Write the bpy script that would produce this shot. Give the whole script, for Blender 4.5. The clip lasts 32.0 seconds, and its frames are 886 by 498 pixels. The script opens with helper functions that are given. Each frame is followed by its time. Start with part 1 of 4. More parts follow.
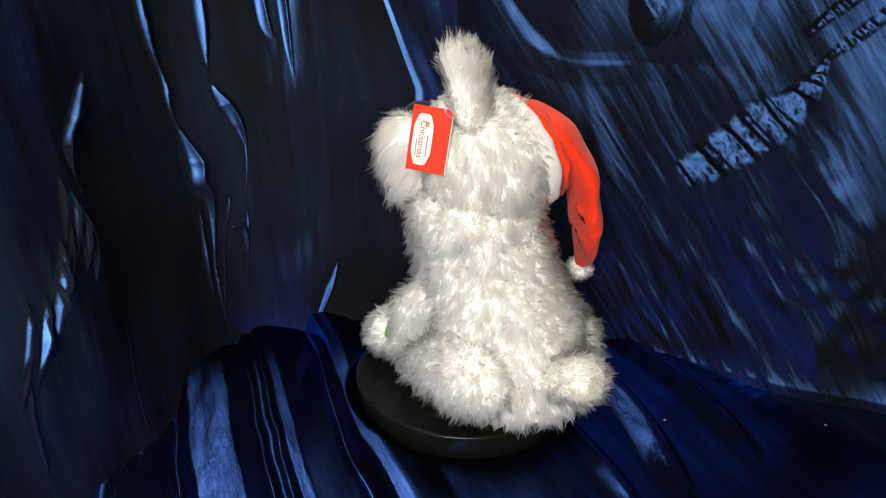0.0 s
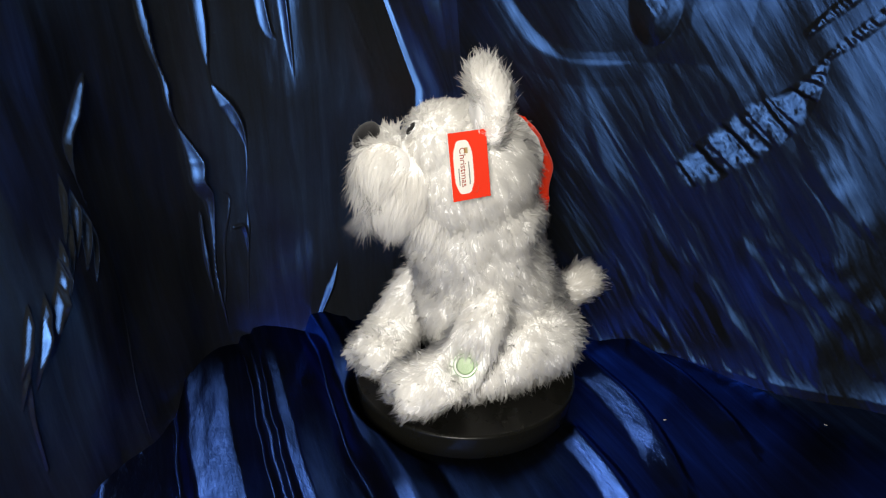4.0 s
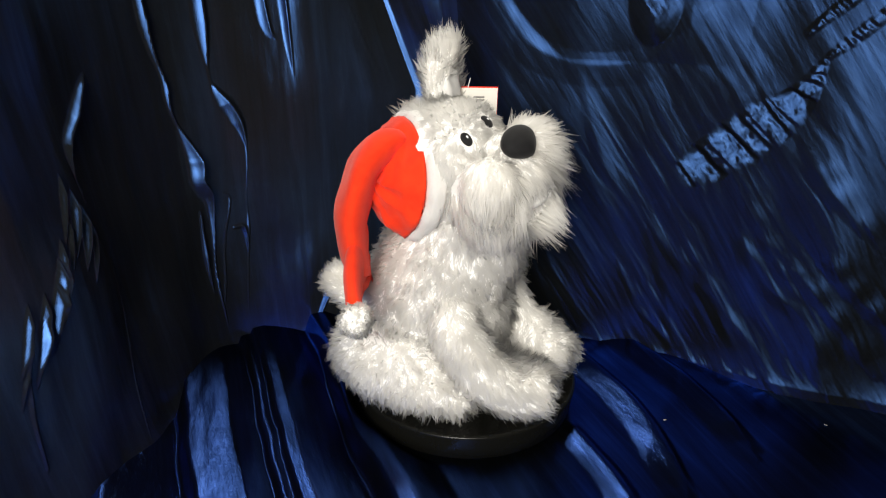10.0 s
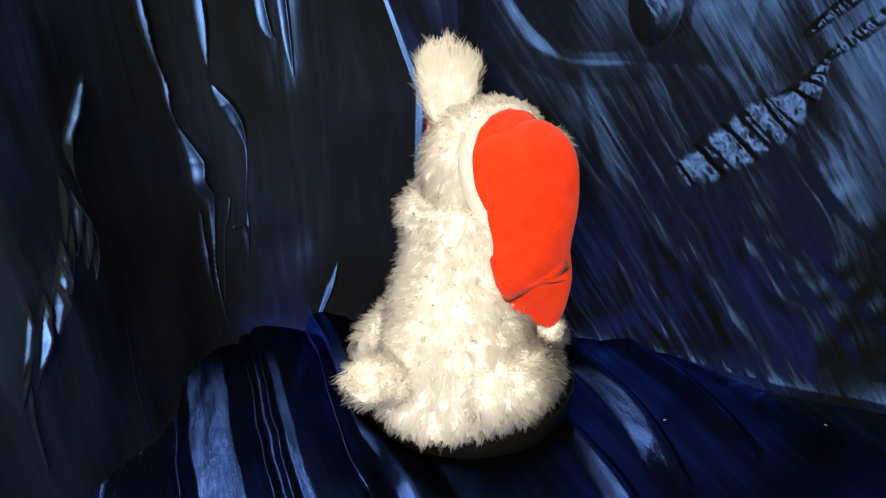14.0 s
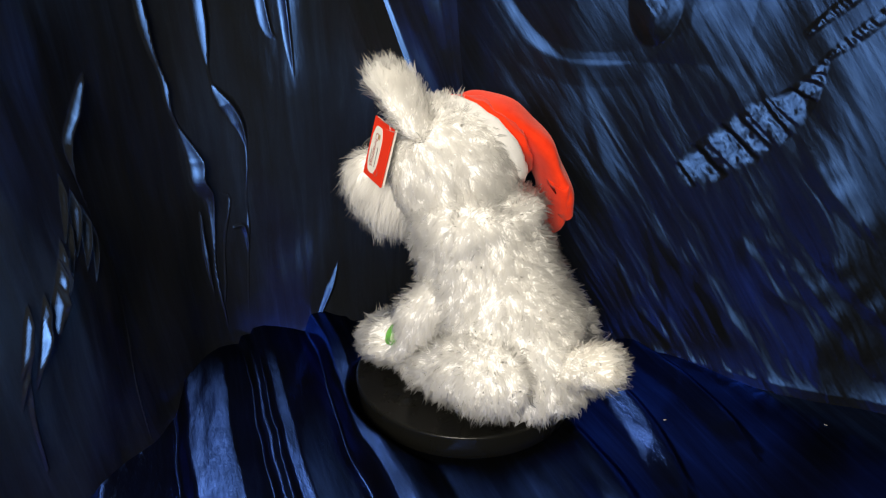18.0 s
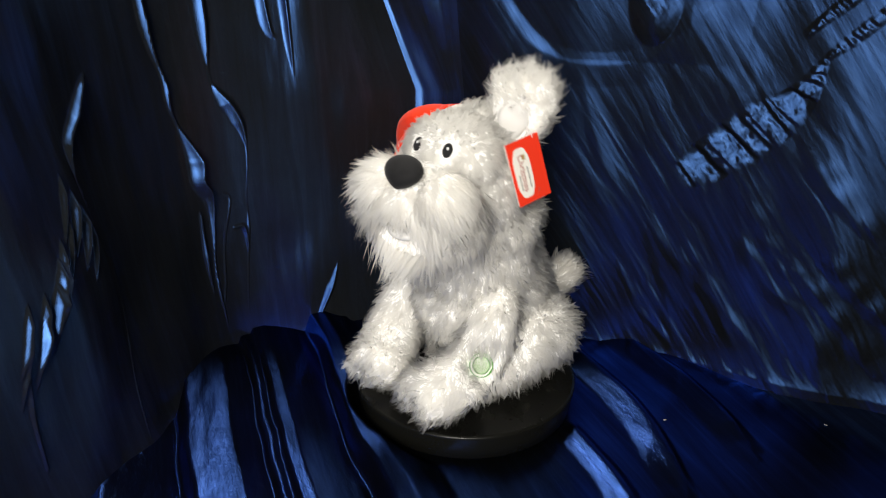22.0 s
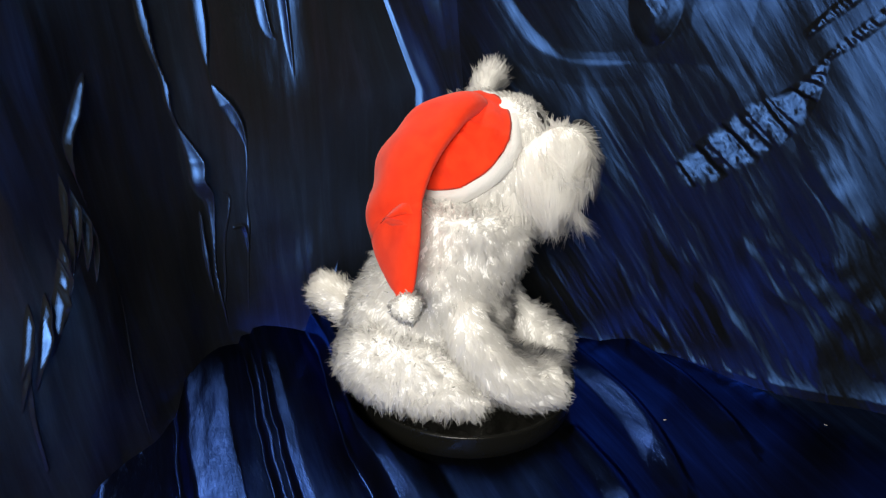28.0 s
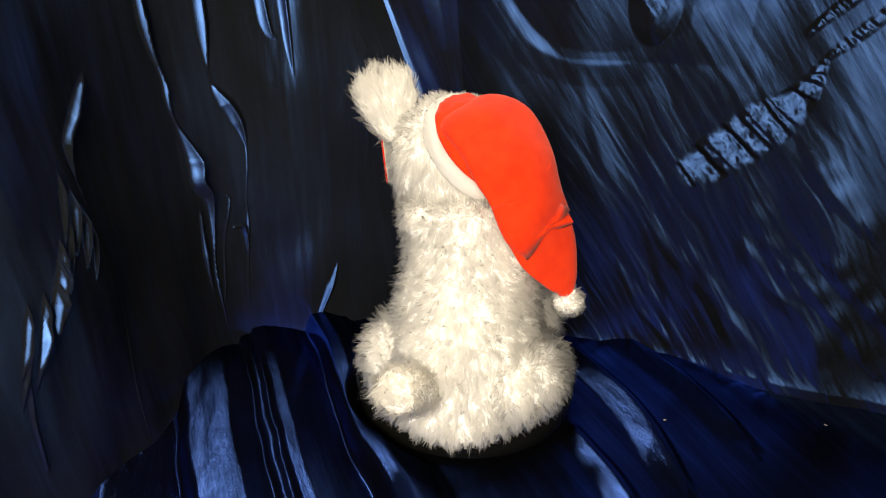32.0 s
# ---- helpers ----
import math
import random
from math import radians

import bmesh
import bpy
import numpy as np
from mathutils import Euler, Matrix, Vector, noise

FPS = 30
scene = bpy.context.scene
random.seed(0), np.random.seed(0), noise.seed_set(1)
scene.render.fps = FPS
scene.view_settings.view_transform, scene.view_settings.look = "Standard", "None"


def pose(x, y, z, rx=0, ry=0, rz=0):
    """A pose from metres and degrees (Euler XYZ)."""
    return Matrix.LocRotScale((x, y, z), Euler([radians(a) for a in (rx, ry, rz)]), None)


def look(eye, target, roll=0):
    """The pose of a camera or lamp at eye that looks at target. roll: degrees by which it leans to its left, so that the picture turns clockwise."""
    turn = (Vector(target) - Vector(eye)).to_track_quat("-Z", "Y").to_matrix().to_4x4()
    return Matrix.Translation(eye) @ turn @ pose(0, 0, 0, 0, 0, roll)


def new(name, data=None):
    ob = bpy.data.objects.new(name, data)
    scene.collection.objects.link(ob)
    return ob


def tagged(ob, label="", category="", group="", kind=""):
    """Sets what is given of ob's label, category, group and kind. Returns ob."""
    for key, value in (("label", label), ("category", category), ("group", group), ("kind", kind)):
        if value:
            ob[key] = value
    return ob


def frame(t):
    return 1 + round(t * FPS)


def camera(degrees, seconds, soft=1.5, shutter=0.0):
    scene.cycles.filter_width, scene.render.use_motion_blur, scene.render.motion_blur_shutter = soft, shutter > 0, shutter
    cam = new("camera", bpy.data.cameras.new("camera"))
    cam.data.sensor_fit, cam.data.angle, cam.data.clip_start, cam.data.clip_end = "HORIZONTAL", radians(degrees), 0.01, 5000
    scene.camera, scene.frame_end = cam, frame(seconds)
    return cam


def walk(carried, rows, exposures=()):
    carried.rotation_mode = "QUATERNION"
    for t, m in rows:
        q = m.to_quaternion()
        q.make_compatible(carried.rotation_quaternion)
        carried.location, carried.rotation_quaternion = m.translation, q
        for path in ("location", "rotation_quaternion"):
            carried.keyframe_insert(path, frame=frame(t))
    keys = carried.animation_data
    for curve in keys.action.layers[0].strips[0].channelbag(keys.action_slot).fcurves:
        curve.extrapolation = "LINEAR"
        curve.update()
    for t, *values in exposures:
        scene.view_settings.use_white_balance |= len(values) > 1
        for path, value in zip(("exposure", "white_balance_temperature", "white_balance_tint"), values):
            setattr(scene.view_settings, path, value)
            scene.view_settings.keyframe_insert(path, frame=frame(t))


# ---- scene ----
cam = camera(68.92, 32.0, soft=1.15, shutter=0.2)
EYE = pose(0.0, -0.5123, 0.3519, 68.01, -0.75, 2.747)
walk(cam, [(0.0, EYE), (32.0, EYE)],
     exposures=[(0.0, 0.0, 6500, 10), (11.2, 0.0, 6500, 10), (12.0, 0.60, 6600, 10), (13.0, 0.54, 7250, 10), (14.0, 0.18, 7650, 10), (16.5, 0.0, 7000, 10),
                (17.2, 0.0, 6600, 10), (18.0, 0.0, 6900, 10), (19.4, 0.0, 6500, 10), (26.5, 0.0, 6500, 10), (29.2, 0.12, 6500, 10), (29.9, 0.50, 6600, 10), (31.0, 0.46, 7450, 10), (32.0, 0.15, 7700, 10)])

# ---------------------------------------------------------------- light
world = bpy.data.worlds.new("room_air")
scene.world = world
world.use_nodes = True
world.node_tree.nodes["Background"].inputs[0].default_value = (0.35, 0.38, 0.45, 1)
world.node_tree.nodes["Background"].inputs[1].default_value = 0.02


def area_lamp(name, eye, target, size, watts, colour):
    data = bpy.data.lights.new(name, "AREA")
    data.shape, data.size, data.energy, data.color = "DISK", size, watts, colour
    ob = new(name, data)
    ob.matrix_world = look(eye, target)
    return ob


# two unseen lamps, added to light the dog and raise the satin's glints
area_lamp("added_overhead_light", (-0.17, 0.48, 1.54), (0.0, 0.0, 0.10), 0.22, 12.5, (1.0, 0.95, 0.85))
area_lamp("added_front_light", (-0.12, -0.98, 0.57), (0.0, 0.0, 0.15), 0.50, 15.2, (1.0, 0.955, 0.87))

# ---------------------------------------------------------------- materials


def material(name):
    m = bpy.data.materials.new(name)
    m.use_nodes = True
    nt = m.node_tree
    return m, nt, nt.nodes["Principled BSDF"]


def node(nt, kind, **values):
    n = nt.nodes.new(kind)
    for key, v in values.items():
        n.inputs[key].default_value = v
    return n


def ramp(nt, source, stops):
    r = nt.nodes.new("ShaderNodeValToRGB")
    while len(r.color_ramp.elements) < len(stops):
        r.color_ramp.elements.new(0.5)
    for e, (p, c) in zip(r.color_ramp.elements, stops):
        e.position, e.color = p, (*c, 1)
    nt.links.new(source, r.inputs[0])
    return r.outputs[0]


def mapped(nt, scale, rot=(0, 0, 0), space="Object"):
    tc = nt.nodes.new("ShaderNodeTexCoord")
    mp = nt.nodes.new("ShaderNodeMapping")
    mp.inputs["Scale"].default_value = scale
    mp.inputs["Rotation"].default_value = rot
    nt.links.new(tc.outputs[space], mp.inputs[0])
    return mp.outputs[0]


def noise_tex(nt, vector, scale, detail=3.0, rough=0.55, distort=0.0):
    n = node(nt, "ShaderNodeTexNoise", Scale=scale, Detail=detail, Roughness=rough, Distortion=distort)
    nt.links.new(vector, n.inputs["Vector"])
    return n.outputs[0]


def bump(nt, bsdf, height, strength, distance, normal=None):
    b = node(nt, "ShaderNodeBump", Strength=strength, Distance=distance)
    nt.links.new(height, b.inputs["Height"])
    if normal:
        nt.links.new(normal, b.inputs["Normal"])
    nt.links.new(b.outputs[0], bsdf.inputs["Normal"])
    return b.outputs[0]


def satin(name, grain_angle, streak, aniso=0.5, rough_lo=0.34, rough_hi=0.46, warp=0.3, shine=1.0, deep=1.0, crinkle=0.5, grey=1.0, fine=75, wave=0.5):
    """Shot satin: dull black warp and a dark blue lustrous weft, sharp across the grain and soft along it, with a fine crackle; the cloth's UV are metres, v along the fall."""
    m, nt, b = material(name)
    nt.nodes.remove(b)
    b = nt.nodes.new("ShaderNodeBsdfAnisotropic")
    b.distribution = "BECKMANN"
    v1 = mapped(nt, (1, 1, 1), (0, 0, grain_angle), "UV")

    def streaks(across, along, detail, distort):
        sc = nt.nodes.new("ShaderNodeMapping")
        sc.inputs["Scale"].default_value = (across, along, 1)
        nt.links.new(v1, sc.inputs[0])
        return noise_tex(nt, sc.outputs[0], 1.0, detail, 0.6, distort)
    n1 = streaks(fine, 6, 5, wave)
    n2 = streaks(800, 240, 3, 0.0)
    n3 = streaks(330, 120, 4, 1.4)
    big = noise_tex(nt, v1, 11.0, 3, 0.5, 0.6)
    # shine and deep scale the weft's colour, brighter or dimmer for each stretch of cloth
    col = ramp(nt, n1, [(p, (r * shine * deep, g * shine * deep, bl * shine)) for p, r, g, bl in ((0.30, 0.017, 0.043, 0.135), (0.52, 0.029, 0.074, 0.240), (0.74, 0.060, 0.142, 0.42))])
    dark = ramp(nt, big, [(0.35, (0.70, 0.72, 0.75)), (0.65, (1, 1, 1))])
    mix = nt.nodes.new("ShaderNodeMix")
    mix.data_type, mix.blend_type = "RGBA", "MULTIPLY"
    mix.inputs[0].default_value = 1.0
    nt.links.new(col, mix.inputs[6])
    nt.links.new(dark, mix.inputs[7])
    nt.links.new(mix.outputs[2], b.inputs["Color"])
    rough = nt.nodes.new("ShaderNodeMapRange")
    rough.inputs[3].default_value, rough.inputs[4].default_value = rough_lo, rough_hi
    nt.links.new(n2, rough.inputs[0])
    nt.links.new(rough.outputs[0], b.inputs["Roughness"])
    tan = nt.nodes.new("ShaderNodeTangent")
    tan.direction_type, tan.uv_map = "UV_MAP", "cloth_metres"
    nt.links.new(tan.outputs[0], b.inputs["Tangent"])
    b.inputs["Anisotropy"].default_value = -aniso
    b.inputs["Rotation"].default_value = 0.25 - grain_angle / (2 * math.pi)
    nrm = bump(nt, b, n1, streak, 0.0022)
    nrm = bump(nt, b, n3, crinkle, 0.0013, nrm)
    bump(nt, b, n2, 0.05, 0.0006, nrm)
    dull = nt.nodes.new("ShaderNodeBsdfDiffuse")
    nt.links.new(ramp(nt, n2, [(p, (.50 * g * grey, .56 * g * grey, .60 * g * grey)) for p, g in ((0.3, 0.016), (0.7, 0.030))]), dull.inputs[0])
    both = nt.nodes.new("ShaderNodeMixShader")
    both.inputs[0].default_value = warp
    nt.links.new(b.outputs[0], both.inputs[1])
    nt.links.new(dull.outputs[0], both.inputs[2])
    nt.links.new(both.outputs[0], nt.nodes["Material Output"].inputs[0])
    return m


# one satin: how brightly each stretch is lit is put into its weft colour
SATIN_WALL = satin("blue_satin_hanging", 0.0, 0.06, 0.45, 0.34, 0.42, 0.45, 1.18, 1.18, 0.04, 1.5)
SATIN_SKEW_DIM = satin("blue_satin_slanting_dim", radians(-36), 0.13, 0.42, 0.33, 0.41, 0.45, 0.45, 1.14, 0.05, 1.0, 110, 0.25)
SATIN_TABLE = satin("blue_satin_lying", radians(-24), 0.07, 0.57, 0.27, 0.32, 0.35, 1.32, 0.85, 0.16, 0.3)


def fur_material(name, colour, shade):
    m, nt, b = material(name)
    v = mapped(nt, (1, 1, 1))
    n = noise_tex(nt, v, 45.0, 4)
    c = ramp(nt, n, [(0.35, shade), (0.62, colour)])
    nt.links.new(c, b.inputs["Base Color"])
    b.inputs["Roughness"].default_value = 0.42
    b.inputs["Specular IOR Level"].default_value = 0.4
    tr = nt.nodes.new("ShaderNodeBsdfTranslucent")
    nt.links.new(c, tr.inputs[0])
    mix = nt.nodes.new("ShaderNodeMixShader")
    mix.inputs[0].default_value = 0.55
    nt.links.new(b.outputs[0], mix.inputs[1])
    nt.links.new(tr.outputs[0], mix.inputs[2])
    m.cycles.use_bump_map_correction = False
    thin = nt.nodes.new("ShaderNodeMixShader")
    thin.inputs[0].default_value = 0.43
    nt.links.new(mix.outputs[0], thin.inputs[1])
    nt.links.new(nt.nodes.new("ShaderNodeBsdfTransparent").outputs[0], thin.inputs[2])
    nt.links.new(thin.outputs[0], nt.nodes["Material Output"].inputs[0])
    return m


WHITE_FUR = fur_material("white_plush_fur", (0.97, 0.96, 0.935), (0.95, 0.935, 0.905))
TAIL_FUR = fur_material("cream_plush_fur", (0.94, 0.925, 0.89), (0.89, 0.865, 0.81))


def cloth_material(name, colour, shade, rough, scale, depth, sheen=0.3):
    m, nt, b = material(name)
    v = mapped(nt, (1, 1, 1))
    big = noise_tex(nt, v, scale * 0.05, 4)
    c = ramp(nt, big, [(0.3, shade), (0.7, colour)])
    nt.links.new(c, b.inputs["Base Color"])
    b.inputs["Roughness"].default_value = rough
    b.inputs["Sheen Weight"].default_value = sheen
    b.inputs["Specular IOR Level"].default_value = 0.2
    bump(nt, b, noise_tex(nt, v, scale, 4, 0.7), 0.35, depth)
    return m


RED_FELT = cloth_material("red_velour", (0.86, 0.045, 0.009), (0.74, 0.030, 0.006), 0.9, 1500, 0.0004, 0.1)
BACKING = cloth_material("white_fur_backing", (0.90, 0.89, 0.87), (0.86, 0.85, 0.83), 0.8, 520, 0.0022)
SHORT_PLUSH = cloth_material("white_short_plush", (0.72, 0.71, 0.69), (0.66, 0.65, 0.63), 0.8, 520, 0.0022)
INNER_EAR = cloth_material("white_satin_lining", (0.72, 0.71, 0.69), (0.68, 0.665, 0.645), 0.45, 500, 0.0005, 0.1)
BLACK_FELT = cloth_material("black_nose_fabric", (0.012, 0.012, 0.013), (0.006, 0.006, 0.007), 0.75, 1600, 0.0003, 0.1)
PINK = cloth_material("pink_mouth_fabric", (0.74, 0.38, 0.32), (0.66, 0.31, 0.26), 0.7, 900, 0.0003)
THREAD_WHITE = cloth_material("white_thread", (0.85, 0.85, 0.85), (0.80, 0.80, 0.80), 0.5, 1500, 0.0002)
GREEN = cloth_material("green_print", (0.13, 0.42, 0.07), (0.10, 0.34, 0.05), 0.5, 1200, 0.0002)
PALE_GREEN = cloth_material("pale_green_print", (0.62, 0.72, 0.52), (0.45, 0.62, 0.36), 0.5, 1200, 0.0002)


def plastic(name, colour, rough, spec=0.5, wear=0.1):
    m, nt, b = material(name)
    v = mapped(nt, (1, 1, 1))
    b.inputs["Base Color"].default_value = (*colour, 1)
    b.inputs["Specular IOR Level"].default_value = spec
    r = nt.nodes.new("ShaderNodeMapRange")
    r.inputs[3].default_value, r.inputs[4].default_value = rough - wear, rough + wear
    nt.links.new(noise_tex(nt, v, 35.0, 5), r.inputs[0])
    nt.links.new(r.outputs[0], b.inputs["Roughness"])
    bump(nt, b, noise_tex(nt, v, 900.0, 3), 0.1, 0.0002)
    return m


BLACK_PLASTIC = plastic("black_plastic", (0.006, 0.006, 0.005), 0.28, 0.22)
CARD_RED = plastic("glossy_red_card", (0.78, 0.040, 0.015), 0.5, 0.15)
CARD_WHITE = plastic("white_card", (0.80, 0.78, 0.72), 0.5, 0.2)
INK_GREY = plastic("grey_ink", (0.16, 0.15, 0.14), 0.5, 0.3)
INK_RED = plastic("dull_red_ink", (0.34, 0.07, 0.05), 0.5, 0.3)
INK_GOLD = plastic("gold_ink", (0.42, 0.32, 0.14), 0.5, 0.3)
LINT = plastic("pale_lint", (0.28, 0.28, 0.28), 0.8, 0.2)
ROOM_WALL = plastic("grey_wall_paint", (0.30, 0.29, 0.275), 0.85, 0.2)
ROOM_WOOD = plastic("dark_wood", (0.05, 0.035, 0.025), 0.5, 0.3)

# ---------------------------------------------------------------- mesh helpers


def mesh_object(name, verts, faces, mat, parent=None, label="", smooth=True):
    me = bpy.data.meshes.new(name)
    me.from_pydata(np.asarray(verts).tolist(), [], faces if isinstance(faces, list) else faces.tolist())
    if smooth:
        me.polygons.foreach_set("use_smooth", np.ones(len(me.polygons), bool))
    me.materials.append(mat)
    ob = new(name, me)
    ob.parent = parent
    return tagged(ob, label)


def part(name, bm, mat, parent, label="", smooth=True):
    me = bpy.data.meshes.new(name)
    bm.to_mesh(me)
    bm.free()
    if smooth:
        me.polygons.foreach_set("use_smooth", np.ones(len(me.polygons), bool))
    me.materials.append(mat)
    ob = new(name, me)
    ob.parent = parent
    return tagged(ob, label)


def catmull(points, n):
    """n points, evenly by parameter, on a smooth curve through the given ones."""
    p = np.asarray(points, float)
    if p.ndim == 1:
        p = p[:, None]
    p = np.vstack([2 * p[0] - p[1], p, 2 * p[-1] - p[-2]])
    u = np.linspace(0, len(p) - 3, n)
    i = np.minimum(u.astype(int), len(p) - 4)
    t = (u - i)[:, None]
    a, b, c, d = p[i], p[i + 1], p[i + 2], p[i + 3]
    return 0.5 * (2 * b + (c - a) * t + (2 * a - 5 * b + 4 * c - d) * t ** 2 + (3 * b - a - 3 * c + d) * t ** 3)


def tube(path, wide, thick, side, n=40, m=24):
    """A tube along path with half widths `wide` (along side) and `thick`, closed by end points."""
    p = catmull(path, n)
    w = np.maximum(catmull(wide, n)[:, 0], 1e-4)
    h = np.maximum(catmull(thick, n)[:, 0], 1e-4)
    tan = np.gradient(p, axis=0)
    tan /= np.linalg.norm(tan, axis=1)[:, None]
    s = np.asarray(side, float) - tan * (tan @ np.asarray(side, float))[:, None]
    s /= np.linalg.norm(s, axis=1)[:, None]
    o = np.cross(tan, s)
    a = np.linspace(0, 2 * np.pi, m, endpoint=False)
    v = p[:, None] + s[:, None] * (w[:, None] * np.cos(a))[..., None] + o[:, None] * (h[:, None] * np.sin(a))[..., None]
    verts = np.vstack([v.reshape(-1, 3), p[:1], p[-1:]])
    faces = [(i * m + j, i * m + (j + 1) % m, (i + 1) * m + (j + 1) % m, (i + 1) * m + j) for i in range(n - 1) for j in range(m)]
    faces += [(n * m, (j + 1) % m, j) for j in range(m)]
    faces += [(n * m + 1, (n - 1) * m + j, (n - 1) * m + (j + 1) % m) for j in range(m)]
    return verts, faces


def ellipsoid(centre, radii, n=18, m=28, turn=None):
    th = np.linspace(0, np.pi, n)[1:-1]
    ph = np.linspace(0, 2 * np.pi, m, endpoint=False)
    v = np.stack([np.sin(th)[:, None] * np.cos(ph), np.sin(th)[:, None] * np.sin(ph), np.repeat(np.cos(th)[:, None], m, 1)], -1).reshape(-1, 3)
    v = np.vstack([v, [[0, 0, 1], [0, 0, -1]]]) * np.asarray(radii)
    if turn is not None:
        v = v @ np.array(Euler([radians(a) for a in turn]).to_matrix()).T
    k = n - 2
    f = [(i * m + j, (i + 1) * m + j, (i + 1) * m + (j + 1) % m, i * m + (j + 1) % m) for i in range(k - 1) for j in range(m)]
    f += [(k * m, j, (j + 1) % m) for j in range(m)] + [(k * m + 1, (k - 1) * m + (j + 1) % m, (k - 1) * m + j) for j in range(m)]
    return v + np.asarray(centre), f


def lump(verts, faces, amount, scale, seed):
    """Uneven stuffing: moves the verts along their normals by smooth noise."""
    off = np.array([noise.noise(Vector(v * scale) + Vector((seed, seed * 2.3, 0))) for v in verts])
    return verts + normals(verts, faces) * (off * amount)[:, None]


def triangles(faces):
    out = []
    for f in faces:
        for k in range(1, len(f) - 1):
            out.append((f[0], f[k], f[k + 1]))
    return np.array(out)


def normals(verts, faces):
    t = triangles(faces)
    c = np.cross(verts[t[:, 1]] - verts[t[:, 0]], verts[t[:, 2]] - verts[t[:, 0]])
    n = np.zeros_like(verts)
    for k in range(3):
        np.add.at(n, t[:, k], c)
    n /= np.maximum(np.linalg.norm(n, axis=1), 1e-12)[:, None]
    mid = verts.mean(0)
    return n if ((verts - mid) * n).sum() > 0 else -n


def unit(v):
    return v / np.maximum(np.linalg.norm(v, axis=-1), 1e-9)[..., None]


skin_normals = []


def fur(verts, faces, per_m2, length, comb, seed, strands=8, width=0.00062, spread=0.0022, lift=0.14, mess=0.34, keep=None):
    """Clumps of tapered, bent strands over a skin. length and comb take the roots and the normals."""
    rng = np.random.default_rng(seed)
    nv, t = normals(verts, faces), triangles(faces)
    a = np.linalg.norm(np.cross(verts[t[:, 1]] - verts[t[:, 0]], verts[t[:, 2]] - verts[t[:, 0]]), axis=1) / 2
    count = int(a.sum() * per_m2)
    pick = rng.choice(len(t), count, p=a / a.sum())
    u = rng.random((count, 2))
    u[u.sum(1) > 1] = 1 - u[u.sum(1) > 1]
    bary = np.stack([1 - u.sum(1), u[:, 0], u[:, 1]], 1)
    root = (verts[t[pick]] * bary[..., None]).sum(1)
    n = unit((nv[t[pick]] * bary[..., None]).sum(1))
    if keep is not None:
        k = keep(root, n)
        root, n = root[k], n[k]
    count = len(root)
    c = comb(root, n)
    ln = length(root, n) * rng.uniform(0.75, 1.15, count)
    d = unit(n * (lift * rng.uniform(0.3, 2.0, count))[:, None] + c + rng.normal(0, mess, (count, 3)) * 0.6)
    sag = unit(c + n * rng.uniform(-0.1, 0.9, count)[:, None] ** 3 * 1.2 + rng.normal(0, 0.2, (count, 3)))
    tuft = rng.normal(0, 0.07, (count, 3))
    root, n, d, sag, ln, tuft = (np.repeat(x, strands, 0) for x in (root, n, d, sag, ln, tuft))
    k = len(root)
    off = rng.normal(0, spread, (k, 3))
    off -= n * (off * n).sum(1)[:, None]
    ln = ln * rng.uniform(0.7, 1.1, k)
    d = unit(d + rng.normal(0, 0.10, (k, 3)))
    p0 = root + off - n * 0.0006
    p1 = root + off * 0.85 + d * (ln * 0.5)[:, None]
    p2 = root + off * 0.24 + d * (ln * 0.78)[:, None] + sag * (ln * 0.30)[:, None]
    w = unit(np.cross(d, n) + rng.normal(0, 0.25, (k, 3))) * (width * rng.uniform(0.6, 1.3, k))[:, None]
    w *= np.where((np.cross(w, p2 - p0) * n).sum(1) < 0, -1.0, 1.0)[:, None]
    v = np.stack([p0 - w, p0 + w, p1 - w * 0.9, p1 + w * 0.9, p2], 1).reshape(-1, 3)
    skin_normals.append(np.repeat(unit(n * 1.0 + d * 0.15 + tuft + rng.normal(0, 0.12, (k, 3))), 5, 0))
    b = np.arange(k) * 5
    quads = np.stack([b, b + 1, b + 3, b + 2], 1).tolist()
    tris = np.stack([b + 2, b + 3, b + 4], 1).tolist()
    return v, quads + tris


def merge(*pieces):
    verts, faces, base = [], [], 0
    for v, f in pieces:
        verts.append(v)
        faces += [tuple(i + base for i in q) for q in f]
        base += len(v)
    return np.vstack(verts), faces


def two_layers(ob, skin_faces):
    """The skin below the fur is backing cloth."""
    ob.data.materials.append(BACKING)
    idx = np.zeros(len(ob.data.polygons), np.int32)
    idx[:skin_faces] = 1
    ob.data.polygons.foreach_set("material_index", idx)
    return ob


def soft_coat(ob, verts, faces):
    """Shades the strands like the coat that they form."""
    n = np.vstack([normals(verts, faces), skin_normals.pop()])
    ob.data.normals_split_custom_set_from_vertices(n.tolist())
    return ob


def outward(verts, faces):
    """The same skin with every face turned outwards."""
    t = triangles(faces)
    c = np.cross(verts[t[:, 1]] - verts[t[:, 0]], verts[t[:, 2]] - verts[t[:, 0]])
    inside = ((verts[t].mean(1) - verts.mean(0)) * c).sum() < 0
    return verts, [tuple(f)[::-1] for f in faces] if inside else faces


def furry(name, skin, mat, parent, label="", **how):
    skin = outward(*skin)
    coat = fur(*skin, **how)
    ob = mesh_object(name, *merge(skin, coat), mat, parent, label)
    return soft_coat(two_layers(ob, len(skin[1])), *skin)


# ---------------------------------------------------------------- the room round the table


